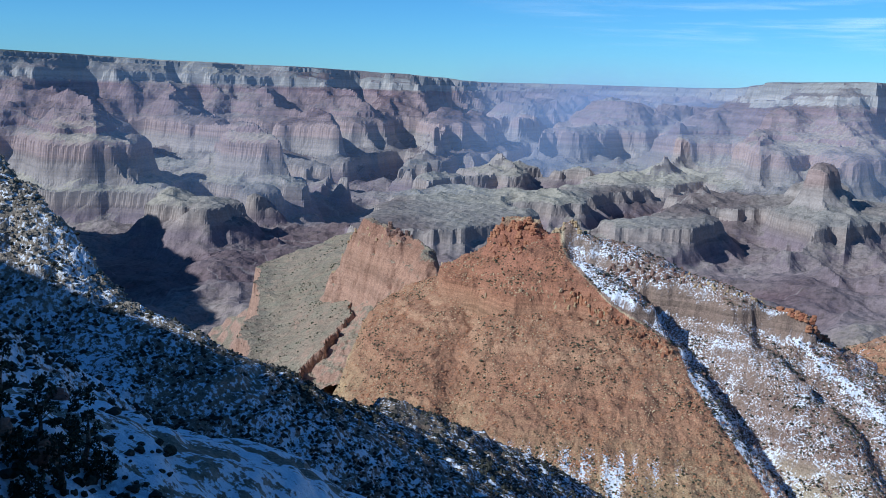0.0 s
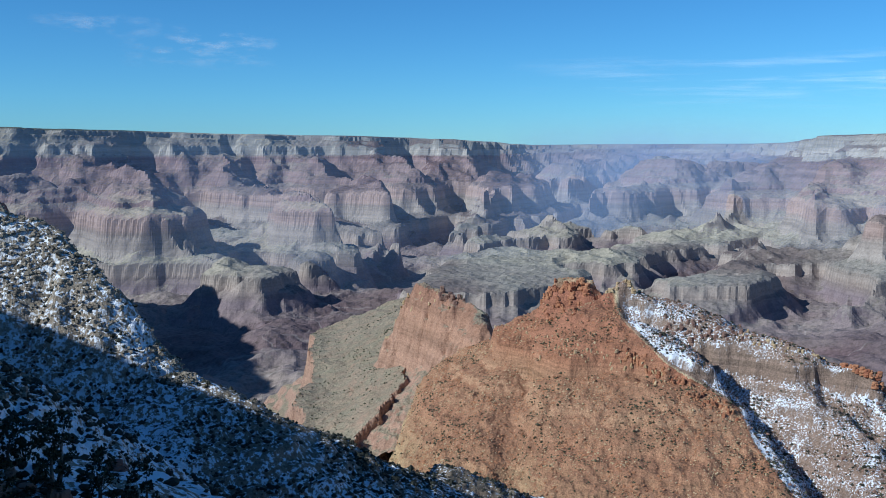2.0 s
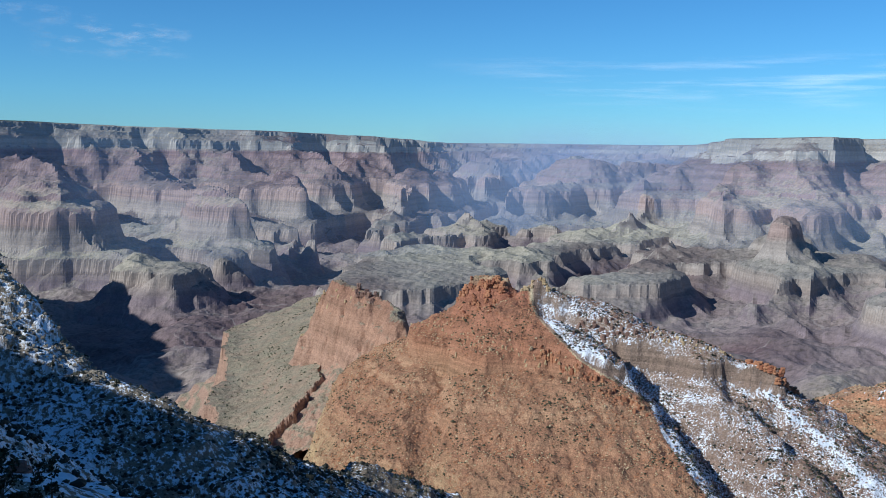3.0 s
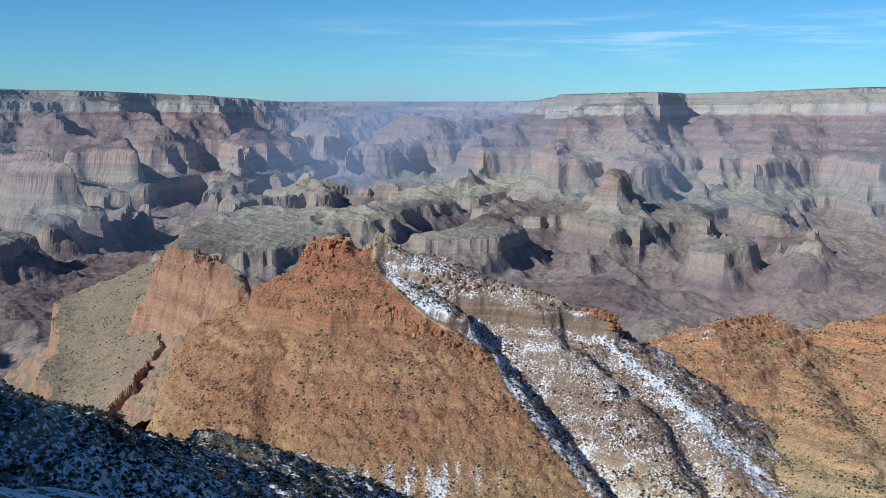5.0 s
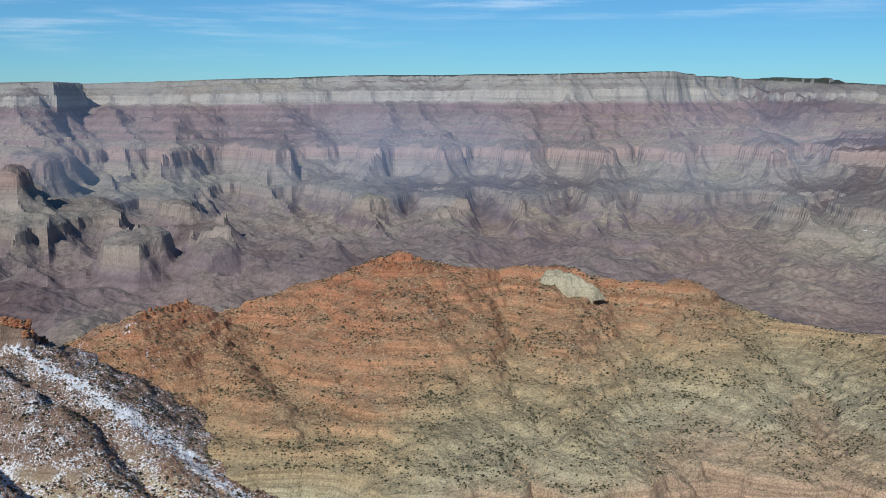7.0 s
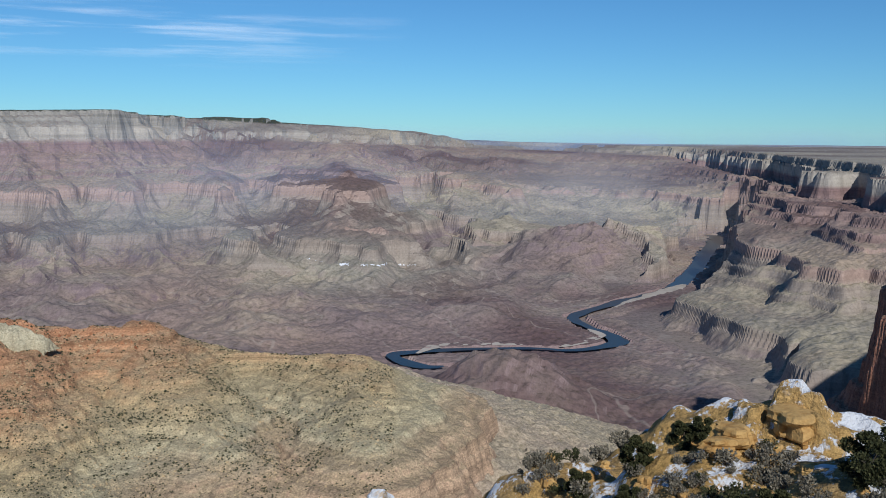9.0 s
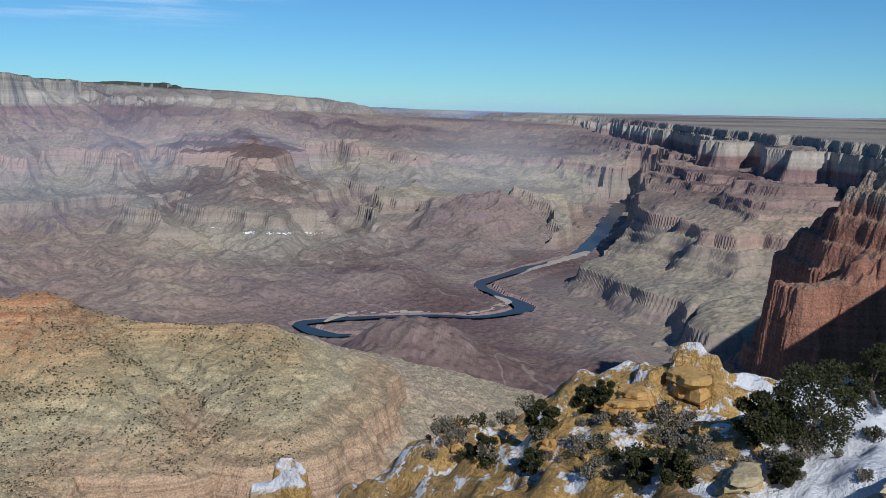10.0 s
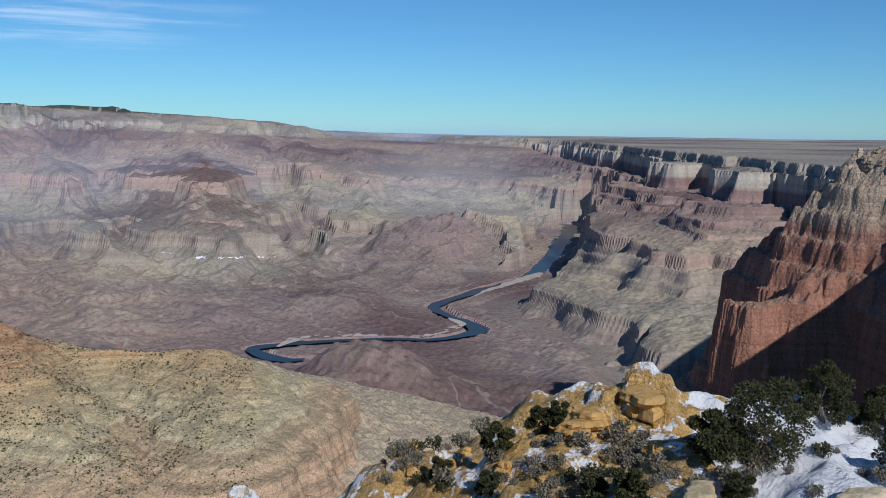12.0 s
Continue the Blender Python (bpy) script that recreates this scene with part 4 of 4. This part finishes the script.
def rock_mesh(name, seed, material, squash=0.7, layers=4, rough=0.16):
    """A weathered limestone block about one metre across: beds of uneven outline, stacked, with worn edges and joints."""
    rnd = random.Random(seed)
    bm = bmesh.new()
    n, z = 20, -0.12
    high = squash / layers
    lean = Vector((rnd.uniform(-0.1, 0.1), rnd.uniform(-0.1, 0.1), 0))
    cuts = [(rnd.uniform(0, 6.28), rnd.uniform(0.30, 0.46)) for _ in range(5)]
    for k in range(layers):
        thick = high * rnd.uniform(0.7, 1.4) + (0.14 if k == 0 else 0)
        size = (1 - 0.1 * k) * rnd.uniform(0.86, 1.08)
        off = lean * k + Vector((rnd.uniform(-0.04, 0.04), rnd.uniform(-0.04, 0.04), 0))
        rings = []
        for t, inset in ((0.0, 0.90), (0.18, 1.0), (0.55, 1.03), (0.85, 0.97), (1.0, 0.80)):
            ring = []
            for i in range(n):
                a = 2 * math.pi * i / n
                r = 0.52
                for ca, cd in cuts:
                    c = math.cos(a - ca)
                    if c > 0.05:
                        r = min(r, cd / c)
                p = Vector((math.cos(a), math.sin(a), 0))
                q = Vector((p.x * 2.4, p.y * 2.4, k * 1.9 + t))
                crack = max(0.0, 0.12 - abs(noise.noise(Vector((p.x * 1.8 + seed, p.y * 1.8, 0.3 * k))))) * 1.6
                r *= size * inset * (1 - crack + rough * noise.noise(q * 0.8 + Vector((seed, 0, 0))) + 0.5 * rough * noise.noise(q * 2.6 + Vector((0, seed, 0))))
                ring.append(bm.verts.new(p * r + off + Vector((0, 0, z + thick * t + 0.03 * noise.noise(q * 2)))))
            rings.append(ring)
        for a, b in zip(rings[:-1], rings[1:]):
            for i in range(n):
                bm.faces.new((a[i], a[(i + 1) % n], b[(i + 1) % n], b[i]))
        bm.faces.new(rings[0][::-1])
        mid = bm.verts.new(sum((v.co for v in rings[-1]), Vector()) / n + Vector((0, 0, 0.02)))
        for i in range(n):
            bm.faces.new((rings[-1][i], rings[-1][(i + 1) % n], mid))
        z += thick * 0.93
    mesh = bpy.data.meshes.new(name)
    bm.normal_update()
    bm.to_mesh(mesh)
    bm.free()
    mesh.materials.append(material)
    return mesh


def lay(name, mesh, place, size, turn=0.0, parent=None, lean=0.0):
    ob = new(name, mesh)
    ob.matrix_world = Matrix.Translation(place) @ pose(0, 0, 0, lean, 0, turn) @ Matrix.Diagonal((*size, 1))
    if parent:
        ob.parent = parent
    return ob


rnd = random.Random(11)
# crags along the butte's crown, tip and ledges
crag_red = [rock_mesh("crag", 30 + i, red_stone, 0.9, 4, 0.2) for i in range(4)]
crag_tan = [rock_mesh("crag", 40 + i, tan_stone, 0.9, 4, 0.2) for i in range(4)]
crag_dark = [rock_mesh("crag", 50 + i, dark_stone, 0.8, 4, 0.2) for i in range(4)]
crag_grey = [rock_mesh("crag", 60 + i, grey_stone, 0.8, 4, 0.2) for i in range(4)]


def crags(host, parent, kinds, name, bearings, heights, count, size, tall=(0.7, 1.3)):
    for i in range(count):
        t = (i + rnd.random()) / count
        az = bearings[0] + (bearings[1] - bearings[0]) * t
        el = heights[0] + (heights[1] - heights[0]) * t + rnd.gauss(0, heights[2])
        p = spot(host, az, el)
        k = rnd.uniform(*size)
        lay(name, rnd.choice(kinds), p - Vector((0, 0, 0.38 * k)), (k * rnd.uniform(0.8, 1.5), k * rnd.uniform(0.8, 1.2), k * rnd.uniform(*tall)), rnd.uniform(0, 360), parent)


crags("red_butte", butte, crag_red, "crag", (-31.6, -28.9), (-8.6, -8.5, 0.2), 26, (1.4, 3.4))
crags("red_butte", butte, crag_red, "crag", (-31.5, -29.2), (-9.6, -9.6, 0.5), 22, (1.2, 2.6))
crags("red_butte", butte, crag_tan, "crag", (-28.0, -26.0), (-8.2, -8.1, 0.3), 16, (1.2, 2.6))
crags("red_butte", butte, crag_tan, "boulder", (-33.0, -24.0), (-10.9, -13.6, 0.4), 70, (0.5, 1.5))
crags("red_butte", butte, crag_red, "boulder", (-27.0, -20.3), (-12.3, -15.3, 0.25), 60, (0.7, 1.9), (0.9, 1.8))
crags("red_butte", butte, crag_dark, "crag", (-24.8, -19.8), (-10.9, -11.0, 0.2), 26, (1.3, 2.6))
crags("red_butte", butte, crag_dark, "crag", (-24.5, -20.2), (-10.2, -10.5, 0.2), 18, (0.9, 1.8))
crags("red_butte", butte, crag_red, "crag", (-15.0, -12.0), (-12.0, -13.3, 0.2), 24, (1.4, 3.2))
crags("red_butte", butte, crag_tan, "boulder", (-20.5, -15.5), (-10.6, -11.9, 0.25), 22, (0.8, 1.8))
crags("orange_ridge", ridge, crag_red, "crag", (6.6, 9.4), (-10.0, -10.2, 0.25), 22, (1.2, 3.0))
crags("orange_ridge", ridge, crag_red, "crag", (-7.0, -4.4), (-12.2, -12.2, 0.25), 20, (1.2, 2.8))
crags("orange_ridge", ridge, crag_grey, "boulder", (7.8, 10.2), (-10.8, -13.5, 0.4), 26, (0.6, 1.4))
crags("orange_ridge", ridge, crag_red, "boulder", (9, 25), (-10.6, -11.6, 0.3), 40, (0.8, 2.0))
crags("orange_ridge", ridge, crag_tan, "boulder", (-3, 8), (-12.6, -11.6, 0.3), 40, (0.6, 1.5))
crags("red_promontory", promontory, crag_grey, "crag", (72.4, 76), (-1.4, -2.2, 0.5), 14, (3, 6))
crags("shale_slope", shale, crag_grey, "boulder", (38, 50), (-15.4, -19.4, 0.8), 40, (0.8, 2.2))
crags("grey_mesa", mesa, crag_tan, "crag", (-41.0, -36.4), (-8.8, -9.4, 0.4), 16, (1.0, 2.4))
crags("grey_mesa", mesa, crag_dark, "crag", (-37.6, -36.2), (-9.0, -9.4, 0.2), 8, (2.0, 4.0), (1.0, 1.6))
crags("snowy_spur", spur, crag_grey, "crag", (-64, -52), (-3.2, -11.6, 0.8), 90, (0.6, 1.5))
crags("snowy_spur", spur, crag_grey, "boulder", (-66, -53), (-4.8, -12.0, 1.6), 150, (0.35, 1.0))
crags("near_slope", slope, crag_dark, "boulder", (-70, -56), (-14, -21, 1.5), 26, (0.6, 1.8))

pillar = hill("rock_pillar", "ochre rock pillar capped with snow below the rim", "rock", (34, 42.5, 0.06, 41, 50, 0.0016),
              [([(36.5, -21.4, 44.6), (37.6, -21.2, 44.6), (38.6, -20.85, 44.8), (39.6, -21.0, 44.6)], 4.0, 0.5), ([(37.7, -20.3, 46.4), (38.6, -20.2, 46.6), (39.5, -20.35, 46.4)], 4.0, 0.5)], rim_rock, -29, noise_amp=0.6, steps=(1.1, 0.8), snow=lambda x, y, z, d: 0.6 * smooth(0.9, 0.4, d) + 0.12 * fbm(x / 0.9, y / 0.9, 2, 955), seed=950, warp=0.5)
knob = hill("limestone_knob", "pale yellowish limestone knob on the orange ridge", "rock", (13.5, 22.5, 0.06, 450, 512, 0.0011),
            [([(17.0, -10.35, 482), (18.2, -10.4, 480), (19.2, -10.9, 479), (20.0, -11.6, 479)], 1.5, 2)], knob_rock, -100, noise_amp=1.6, steps=(5.0, 0.7), seed=970, warp=3)


# ---------------------------------------------------------------- scrub that dots the slopes
def scrub(name, label, hosts, count, size, material, test, seed, category="scrub"):
    """Many small rounded shrubs, or blunt stones, one sheet of stuff."""
    g = np.random.default_rng(seed)
    x, y, z = SURFACE[hosts]
    slope_x = np.abs(np.gradient(z, axis=0)) / np.maximum(np.hypot(np.gradient(x, axis=0), np.gradient(y, axis=0)), 1e-6)
    az, r = np.degrees(np.arctan2(x, y)), np.hypot(x, y)
    ok = (slope_x < 1.6) & test(az, np.degrees(np.arctan2(z, r)), z)
    w = np.where(ok, np.clip(0.4 + fbm(x / 22, y / 22, 3, seed), 0.05, 1.5) * r, 0).ravel()
    pick = g.choice(w.size, count, p=w / w.sum())
    base = np.stack([x.ravel()[pick], y.ravel()[pick], z.ravel()[pick]], 1)
    base[:, :2] += g.normal(0, 0.25, (count, 2))
    bm = bmesh.new()
    if category == "scrub":
        if hosts == "near_slope":
            bmesh.ops.create_icosphere(bm, subdivisions=2, radius=1.0)
        else:
            bmesh.ops.create_uvsphere(bm, u_segments=5, v_segments=2, radius=1.1)
            bmesh.ops.triangulate(bm, faces=bm.faces[:])
    else:
        bmesh.ops.create_cone(bm, cap_ends=False, segments=4, radius1=1.1, radius2=0.75, depth=1.2)
        bmesh.ops.contextual_create(bm, geom=[e for e in bm.edges if all(v.co.z > 0 for v in e.verts)])
        bmesh.ops.triangulate(bm, faces=bm.faces[:])
    v0 = np.array([v.co[:] for v in bm.verts])
    f0 = np.array([[v.index for v in f.verts] for f in bm.faces])
    bm.free()
    k = g.uniform(size[0], size[1], (count, 1, 1)) * g.choice([0.7, 1.0, 1.35], (count, 1, 1), p=[0.5, 0.38, 0.12])
    v = v0[None] * k * g.uniform(0.65, 1.3, (count, len(v0), 1)) * g.uniform(0.8, 1.25, (count, 1, 3)) * np.array([1, 1, 0.8])
    v = v + base[:, None, :] + np.array([0, 0, 0.3]) * k
    f = f0[None] + np.arange(count)[:, None, None] * len(v0)
    mesh = bpy.data.meshes.new(name)
    mesh.from_pydata(v.reshape(-1, 3).tolist(), [], f.reshape(-1, 3).tolist())
    mesh.materials.append(material)
    return tagged(new(name, mesh), label, category, kind="stuff")


scrub("scrub", "small dark shrubs dotted over the red butte", "red_butte", 14000, (0.2, 0.46), scrub_leaf, lambda az, el, z: (z > -150) & (el < -8.6), 1)
scrub("scrub", "dark shrubs among snow behind the butte's crest", "red_butte", 9500, (0.25, 0.55), scrub_shade_dark, lambda az, el, z: (z > -160) & (az > -26) & (el > np.interp(az, [-28, -24.3, -20.3, -17.6, -14.3, -11], [-9.2, -12.7, -14.9, -19, -22.7, -26])), 6)
scrub("scrub", "small dark shrubs dotted over the orange ridge", "orange_ridge", 22000, (0.22, 0.5), scrub_leaf, lambda az, el, z: (z > -137) & (az < 39), 2)
scrub("scrub", "sparse grey shrubs on the mesa's bench", "grey_bench", 900, (0.3, 0.6), scrub_leaf, lambda az, el, z: z > -150, 3)
# spur scrub is real, but packed below the shadow line to darken it
scrub("scrub", "dark scrub breaking through the snow of the spur", "snowy_spur", 20000, (0.22, 0.6), scrub_shade_dark, lambda az, el, z: (z < 10) & (az > -72) & ((el < -9.5 - 0.25 * (az + 58)) | (np.sin(az * 91.7 + el * 57.3) > 0.35)), 4)
scrub("scrub", "dark scrub thickened to deepen the shade on the spur's foot", "snowy_spur", 19000, (0.25, 0.6), scrub_shade_dark, lambda az, el, z: (az > -72) & (el < -10.5 - 0.35 * (az + 60)), 7)
scrub("scrub", "dark low scrub in the snow of the near slope", "near_slope", 2600, (0.12, 0.42), scrub_shade_dark, lambda az, el, z: (az > -72) & (az < -50), 5)

behind = lambda az, el: (behind_spur(az, el) > 0) & (az > -27)
scrub("stones", "loose rust-red stones strewn over the butte", "red_butte", 15000, (0.16, 0.42), red_stone, lambda az, el, z: (z > -150) & ~behind(az, el), 21, "stones")
scrub("stones", "loose tan stones strewn over the butte", "red_butte", 9000, (0.14, 0.38), tan_stone, lambda az, el, z: (z > -150) & ~behind(az, el), 22, "stones")
scrub("stones", "dark rocks breaking through snow behind the butte's crest", "red_butte", 10000, (0.2, 0.55), dark_stone, lambda az, el, z: (z > -160) & behind(az, el), 23, "stones")
scrub("stones", "loose tan stones strewn over the orange ridge", "orange_ridge", 12000, (0.16, 0.42), tan_stone, lambda az, el, z: (z > -137) & (az < 39), 24, "stones")
scrub("stones", "grey limestone rubble on the spur's sunlit nose", "snowy_spur", 11000, (0.18, 0.6), grey_stone, lambda az, el, z: (az > -70) & (az < -51) & (el > -13.5) & (z < 5), 25, "stones")

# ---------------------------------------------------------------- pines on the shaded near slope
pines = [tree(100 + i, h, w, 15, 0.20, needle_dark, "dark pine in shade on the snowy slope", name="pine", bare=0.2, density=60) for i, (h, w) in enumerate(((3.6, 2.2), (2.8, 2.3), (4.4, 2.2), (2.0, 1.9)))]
PINE_SPOTS = [(-67.6, -20), (-66.2, -17), (-65.0, -22.5), (-64.5, -18.6), (-62.4, -20.5), (-61.2, -22.5), (-60.2, -19.6), (-58.6, -21.6), (-57.4, -20.2), (-56.2, -22.6), (-55.2, -21.9), (-54.2, -22.9), (-63.4, -22.8), (-61.8, -17.4), (-59.6, -18.7), (-57.9, -23.5), (-70.2, -12.6)]
for i, (az, el) in enumerate(PINE_SPOTS):
    p = spot("near_slope", az, el)
    m = pose(p.x, p.y, p.z - 0.1, 0, 0, rnd.uniform(0, 360))
    if i < len(pines):
        pines[i].matrix_world = m
    else:
        tagged(copy_thing(pines[i % len(pines)], m), group="pines on the near slope")
for pn in pines:
    tagged(pn, group="pines on the near slope")

# ---------------------------------------------------------------- the rim ledge: rocks, junipers, brush, snow
ochre = [rock_mesh("rock", 80 + i, ochre_stone, 0.8, 2 + i % 2, 0.34) for i in range(3)]
pale = [rock_mesh("rock", 90 + i, pale_stone, 0.75, 3, 0.34) for i in range(3)]


def snow_on(ob, steep=0.55, above=0.62):
    """A sheet of snow over the flatter top faces of a rock, as its part."""
    bm = bmesh.new()
    bm.from_mesh(ob.data)
    top = max(v.co.z for v in bm.verts)
    drop = [f for f in bm.faces if f.normal.z < steep or f.calc_center_median().z < top * above or noise.noise(f.calc_center_median() * 3.1) < -0.18]
    bmesh.ops.delete(bm, geom=drop, context="FACES")
    for v in bm.verts:
        v.co.z += (0.02 if v.is_boundary else 0.09) / ob.scale.z
    c = link_mesh("snow_cap", bm, snow_mat, None, True)
    c.parent = ob
    return c


def ledge_rock(label, mesh, az, el, size, turn=0.0, cap=False):
    p = spot("rim_outcrop", az, el)
    ob = tagged(lay("rock", mesh, p - Vector((0, 0, 0.12 * size[2])), size, turn), label, "rock")
    if cap:
        snow_on(ob)
    return ob


ledge_rock("low ochre rock among brush", ochre[1], 58.2, -17.6, (2.2, 1.8, 1.0), 140)
ledge_rock("blocky ochre limestone knob on the ledge", ochre[0], 62.0, -16.0, (3.9, 3.0, 1.9), 30)
ledge_rock("cracked ochre limestone block on the ledge", ochre[2], 58.9, -16.9, (2.6, 2.0, 1.2), 75)
ledge_rock("pale weathered limestone block above brush", pale[0], 64.8, -21.2, (3.6, 2.4, 1.1), 15)
ledge_rock("flat-topped pale limestone block", pale[1], 74.6, -20.3, (4.6, 2.0, 1.5), -18)
for i in range(16):
    k = rnd.uniform(0.4, 1.1)
    lay("stone", ochre[i % 3], spot("rim_outcrop", rnd.uniform(48, 66), rnd.uniform(-21, -17)) - Vector((0, 0, 0.12 * k)), (k, k, k), rnd.uniform(0, 360), outcrop)

junipers = [tree(200 + i, h, w, c, 0.095, needle, "green juniper rooted in the snowy ledge", density=560, bare=0.05) for i, (h, w, c) in enumerate(((3.0, 3.4, 26), (2.7, 2.5, 20), (1.6, 1.8, 14), (1.0, 1.2, 9)))]
JUNIPER_SPOTS = [(0, 68.6, -18.4, 1.0), (1, 72.0, -15.9, 1.05), (2, 66.0, -18.6, 1.1), (3, 57.0, -17.2, 1.0), (1, 75.2, -16.6, 1.1), (3, 53.4, -18.9, 1.3), (3, 56.0, -17.6, 1.1), (3, 61.4, -21.2, 1.2), (3, 59.4, -21.4, 1.0), (3, 53.0, -21.2, 1.0), (3, 50.0, -20.5, 1.0), (2, 77.0, -17.6, 1.2), (3, 67.6, -20.6, 1.0), (3, 74.0, -15.6, 1.0)]
seen = set()
for kind, az, el, k in JUNIPER_SPOTS:
    q = spot("rim_outcrop", az, el)
    m = pose(q.x, q.y, q.z, 0, 0, rnd.uniform(0, 360)) @ Matrix.Scale(k, 4)
    if kind in seen:
        ob = copy_thing(junipers[kind], m)
        ob.matrix_world = m
    else:
        ob = junipers[kind]
        ob.matrix_world = m
    seen.add(kind)
    tagged(ob, group="junipers on the ledge")

brush = [bush(300 + i, s, brush_leaf, "dry grey-brown brush on the ledge") for i, s in enumerate((0.9, 1.2, 0.7))] + [bush(310, 1.1, needle, "low green bush on the ledge")]
for i in range(120):
    az = rnd.uniform(46.5, 76)
    el = rnd.uniform(-21.5, -17.2) if az < 66 else rnd.uniform(-20.5, -17.0)
    if az > 69 and rnd.random() < 0.45:
        continue
    q = spot("rim_outcrop", az, el)
    m = pose(q.x, q.y, q.z - 0.03, 0, 0, rnd.uniform(0, 360)) @ Matrix.Scale(rnd.uniform(0.6, 1.25), 4)
    ob = brush[i] if i < len(brush) else copy_thing(brush[rnd.choice((0, 1, 2, 0, 1, 2, 0, 1, 2, 3))], m)
    ob.matrix_world = m
    tagged(ob, group="brush on the ledge")

# ---------------------------------------------------------------- sand along the river
for pts, widths in (([(40.3, 1045), (41.6, 1085), (43.6, 1098), (45.4, 1100), (46.8, 1098)], [2, 9, 11, 9, 2]), ([(48.8, 1090), (50.0, 1120), (51.0, 1165), (50.4, 1200)], [2, 9, 9, 2]), ([(51.5, 1330), (53.4, 1430), (55, 1530), (55.8, 1600)], [2, 14, 14, 3])):
    tagged(ribbon("sandbar", [Vector((q.x, q.y, 0)) for q in (polar(a, 0, r) for a, r in pts)], widths, -237.9, sand), "pale sandbar beside the river", "sandbar", kind="structure")

# ---------------------------------------------------------------- thin high cloud
cl = Nodes("thin_cloud")
tc = cl.add("ShaderNodeTexCoord").outputs["UV"]
wisp = cl.add("ShaderNodeTexNoise", {"Vector": cl.add("ShaderNodeVectorMath", {0: tc, 1: (1.0, 1.0, 1.0)}, operation="MULTIPLY").outputs[0], "Scale": 1.0, "Detail": 6, "Roughness": 0.6}).outputs[0]
edge = cl.add("ShaderNodeAttribute", attribute_name="cover").outputs["Fac"]
cl.bsdf.inputs["Base Color"].default_value = (0.9, 0.93, 0.97, 1)
cl.bsdf.inputs["Roughness"].default_value = 1.0
cl.tree.links.new(cl.math("MULTIPLY", cl.span(wisp, 0.45, 0.75), edge), cl.bsdf.inputs["Alpha"])


# distance haze painted as a pale blue, partly transparent surface colour
haze = Nodes("painted_haze")
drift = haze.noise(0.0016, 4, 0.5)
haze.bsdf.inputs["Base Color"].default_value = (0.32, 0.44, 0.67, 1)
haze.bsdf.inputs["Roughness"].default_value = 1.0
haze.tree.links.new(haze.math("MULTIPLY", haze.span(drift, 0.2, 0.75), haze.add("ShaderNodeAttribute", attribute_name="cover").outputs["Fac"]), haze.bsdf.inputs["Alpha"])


def cloud(az0, az1, el0, el1, cover, stretch, seed, far=4700, name="backdrop_cloud", material=cl.mat, label="thin wisp of high white cloud"):
    bm = bmesh.new()
    n, rows_n = 40, 12
    uv = bm.loops.layers.uv.new("UVMap")
    cov = bm.verts.layers.float.new("cover")
    table = []
    for j in range(rows_n + 1):
        row = []
        for i in range(n + 1):
            s, t = i / n, j / rows_n
            v = bm.verts.new(polar(az0 + (az1 - az0) * s, el0 + (el1 - el0) * t, far + 60 * t))
            v[cov] = cover * math.sin(math.pi * s) ** 0.7 * math.sin(math.pi * t) ** 1.2
            row.append(v)
        table.append(row)
    for j in range(rows_n):
        for i in range(n):
            f = bm.faces.new((table[j][i], table[j][i + 1], table[j + 1][i + 1], table[j + 1][i]))
            for loop, (a, b) in zip(f.loops, ((i, j), (i + 1, j), (i + 1, j + 1), (i, j + 1))):
                loop[uv].uv = (seed + a / n * (az1 - az0) * stretch, b / rows_n * (el1 - el0) * 1.6)
    ob = link_mesh(name, bm, material, None, True)
    return tagged(ob, label, "cloud", kind="structure")


cloud(-55.5, -46.5, 4.0, 6.6, 0.55, 0.5, 3)
cloud(-60, -53, 5.6, 7.2, 0.4, 0.5, 9)
cloud(-34, 12, 1.6, 5.2, 0.35, 0.12, 15)
cloud(-4, 40, 3.4, 7.4, 0.42, 0.10, 27)

# added curved sheets that imitate haze in front of the far walls
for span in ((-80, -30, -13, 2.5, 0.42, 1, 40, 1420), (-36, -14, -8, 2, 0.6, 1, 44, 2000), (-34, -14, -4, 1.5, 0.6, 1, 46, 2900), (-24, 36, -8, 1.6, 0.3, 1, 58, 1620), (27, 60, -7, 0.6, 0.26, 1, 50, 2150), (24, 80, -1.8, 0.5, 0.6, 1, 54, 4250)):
    cloud(*span, name="backdrop_haze_sheet", material=haze.mat, label="translucent blue sheet standing in for canyon haze")
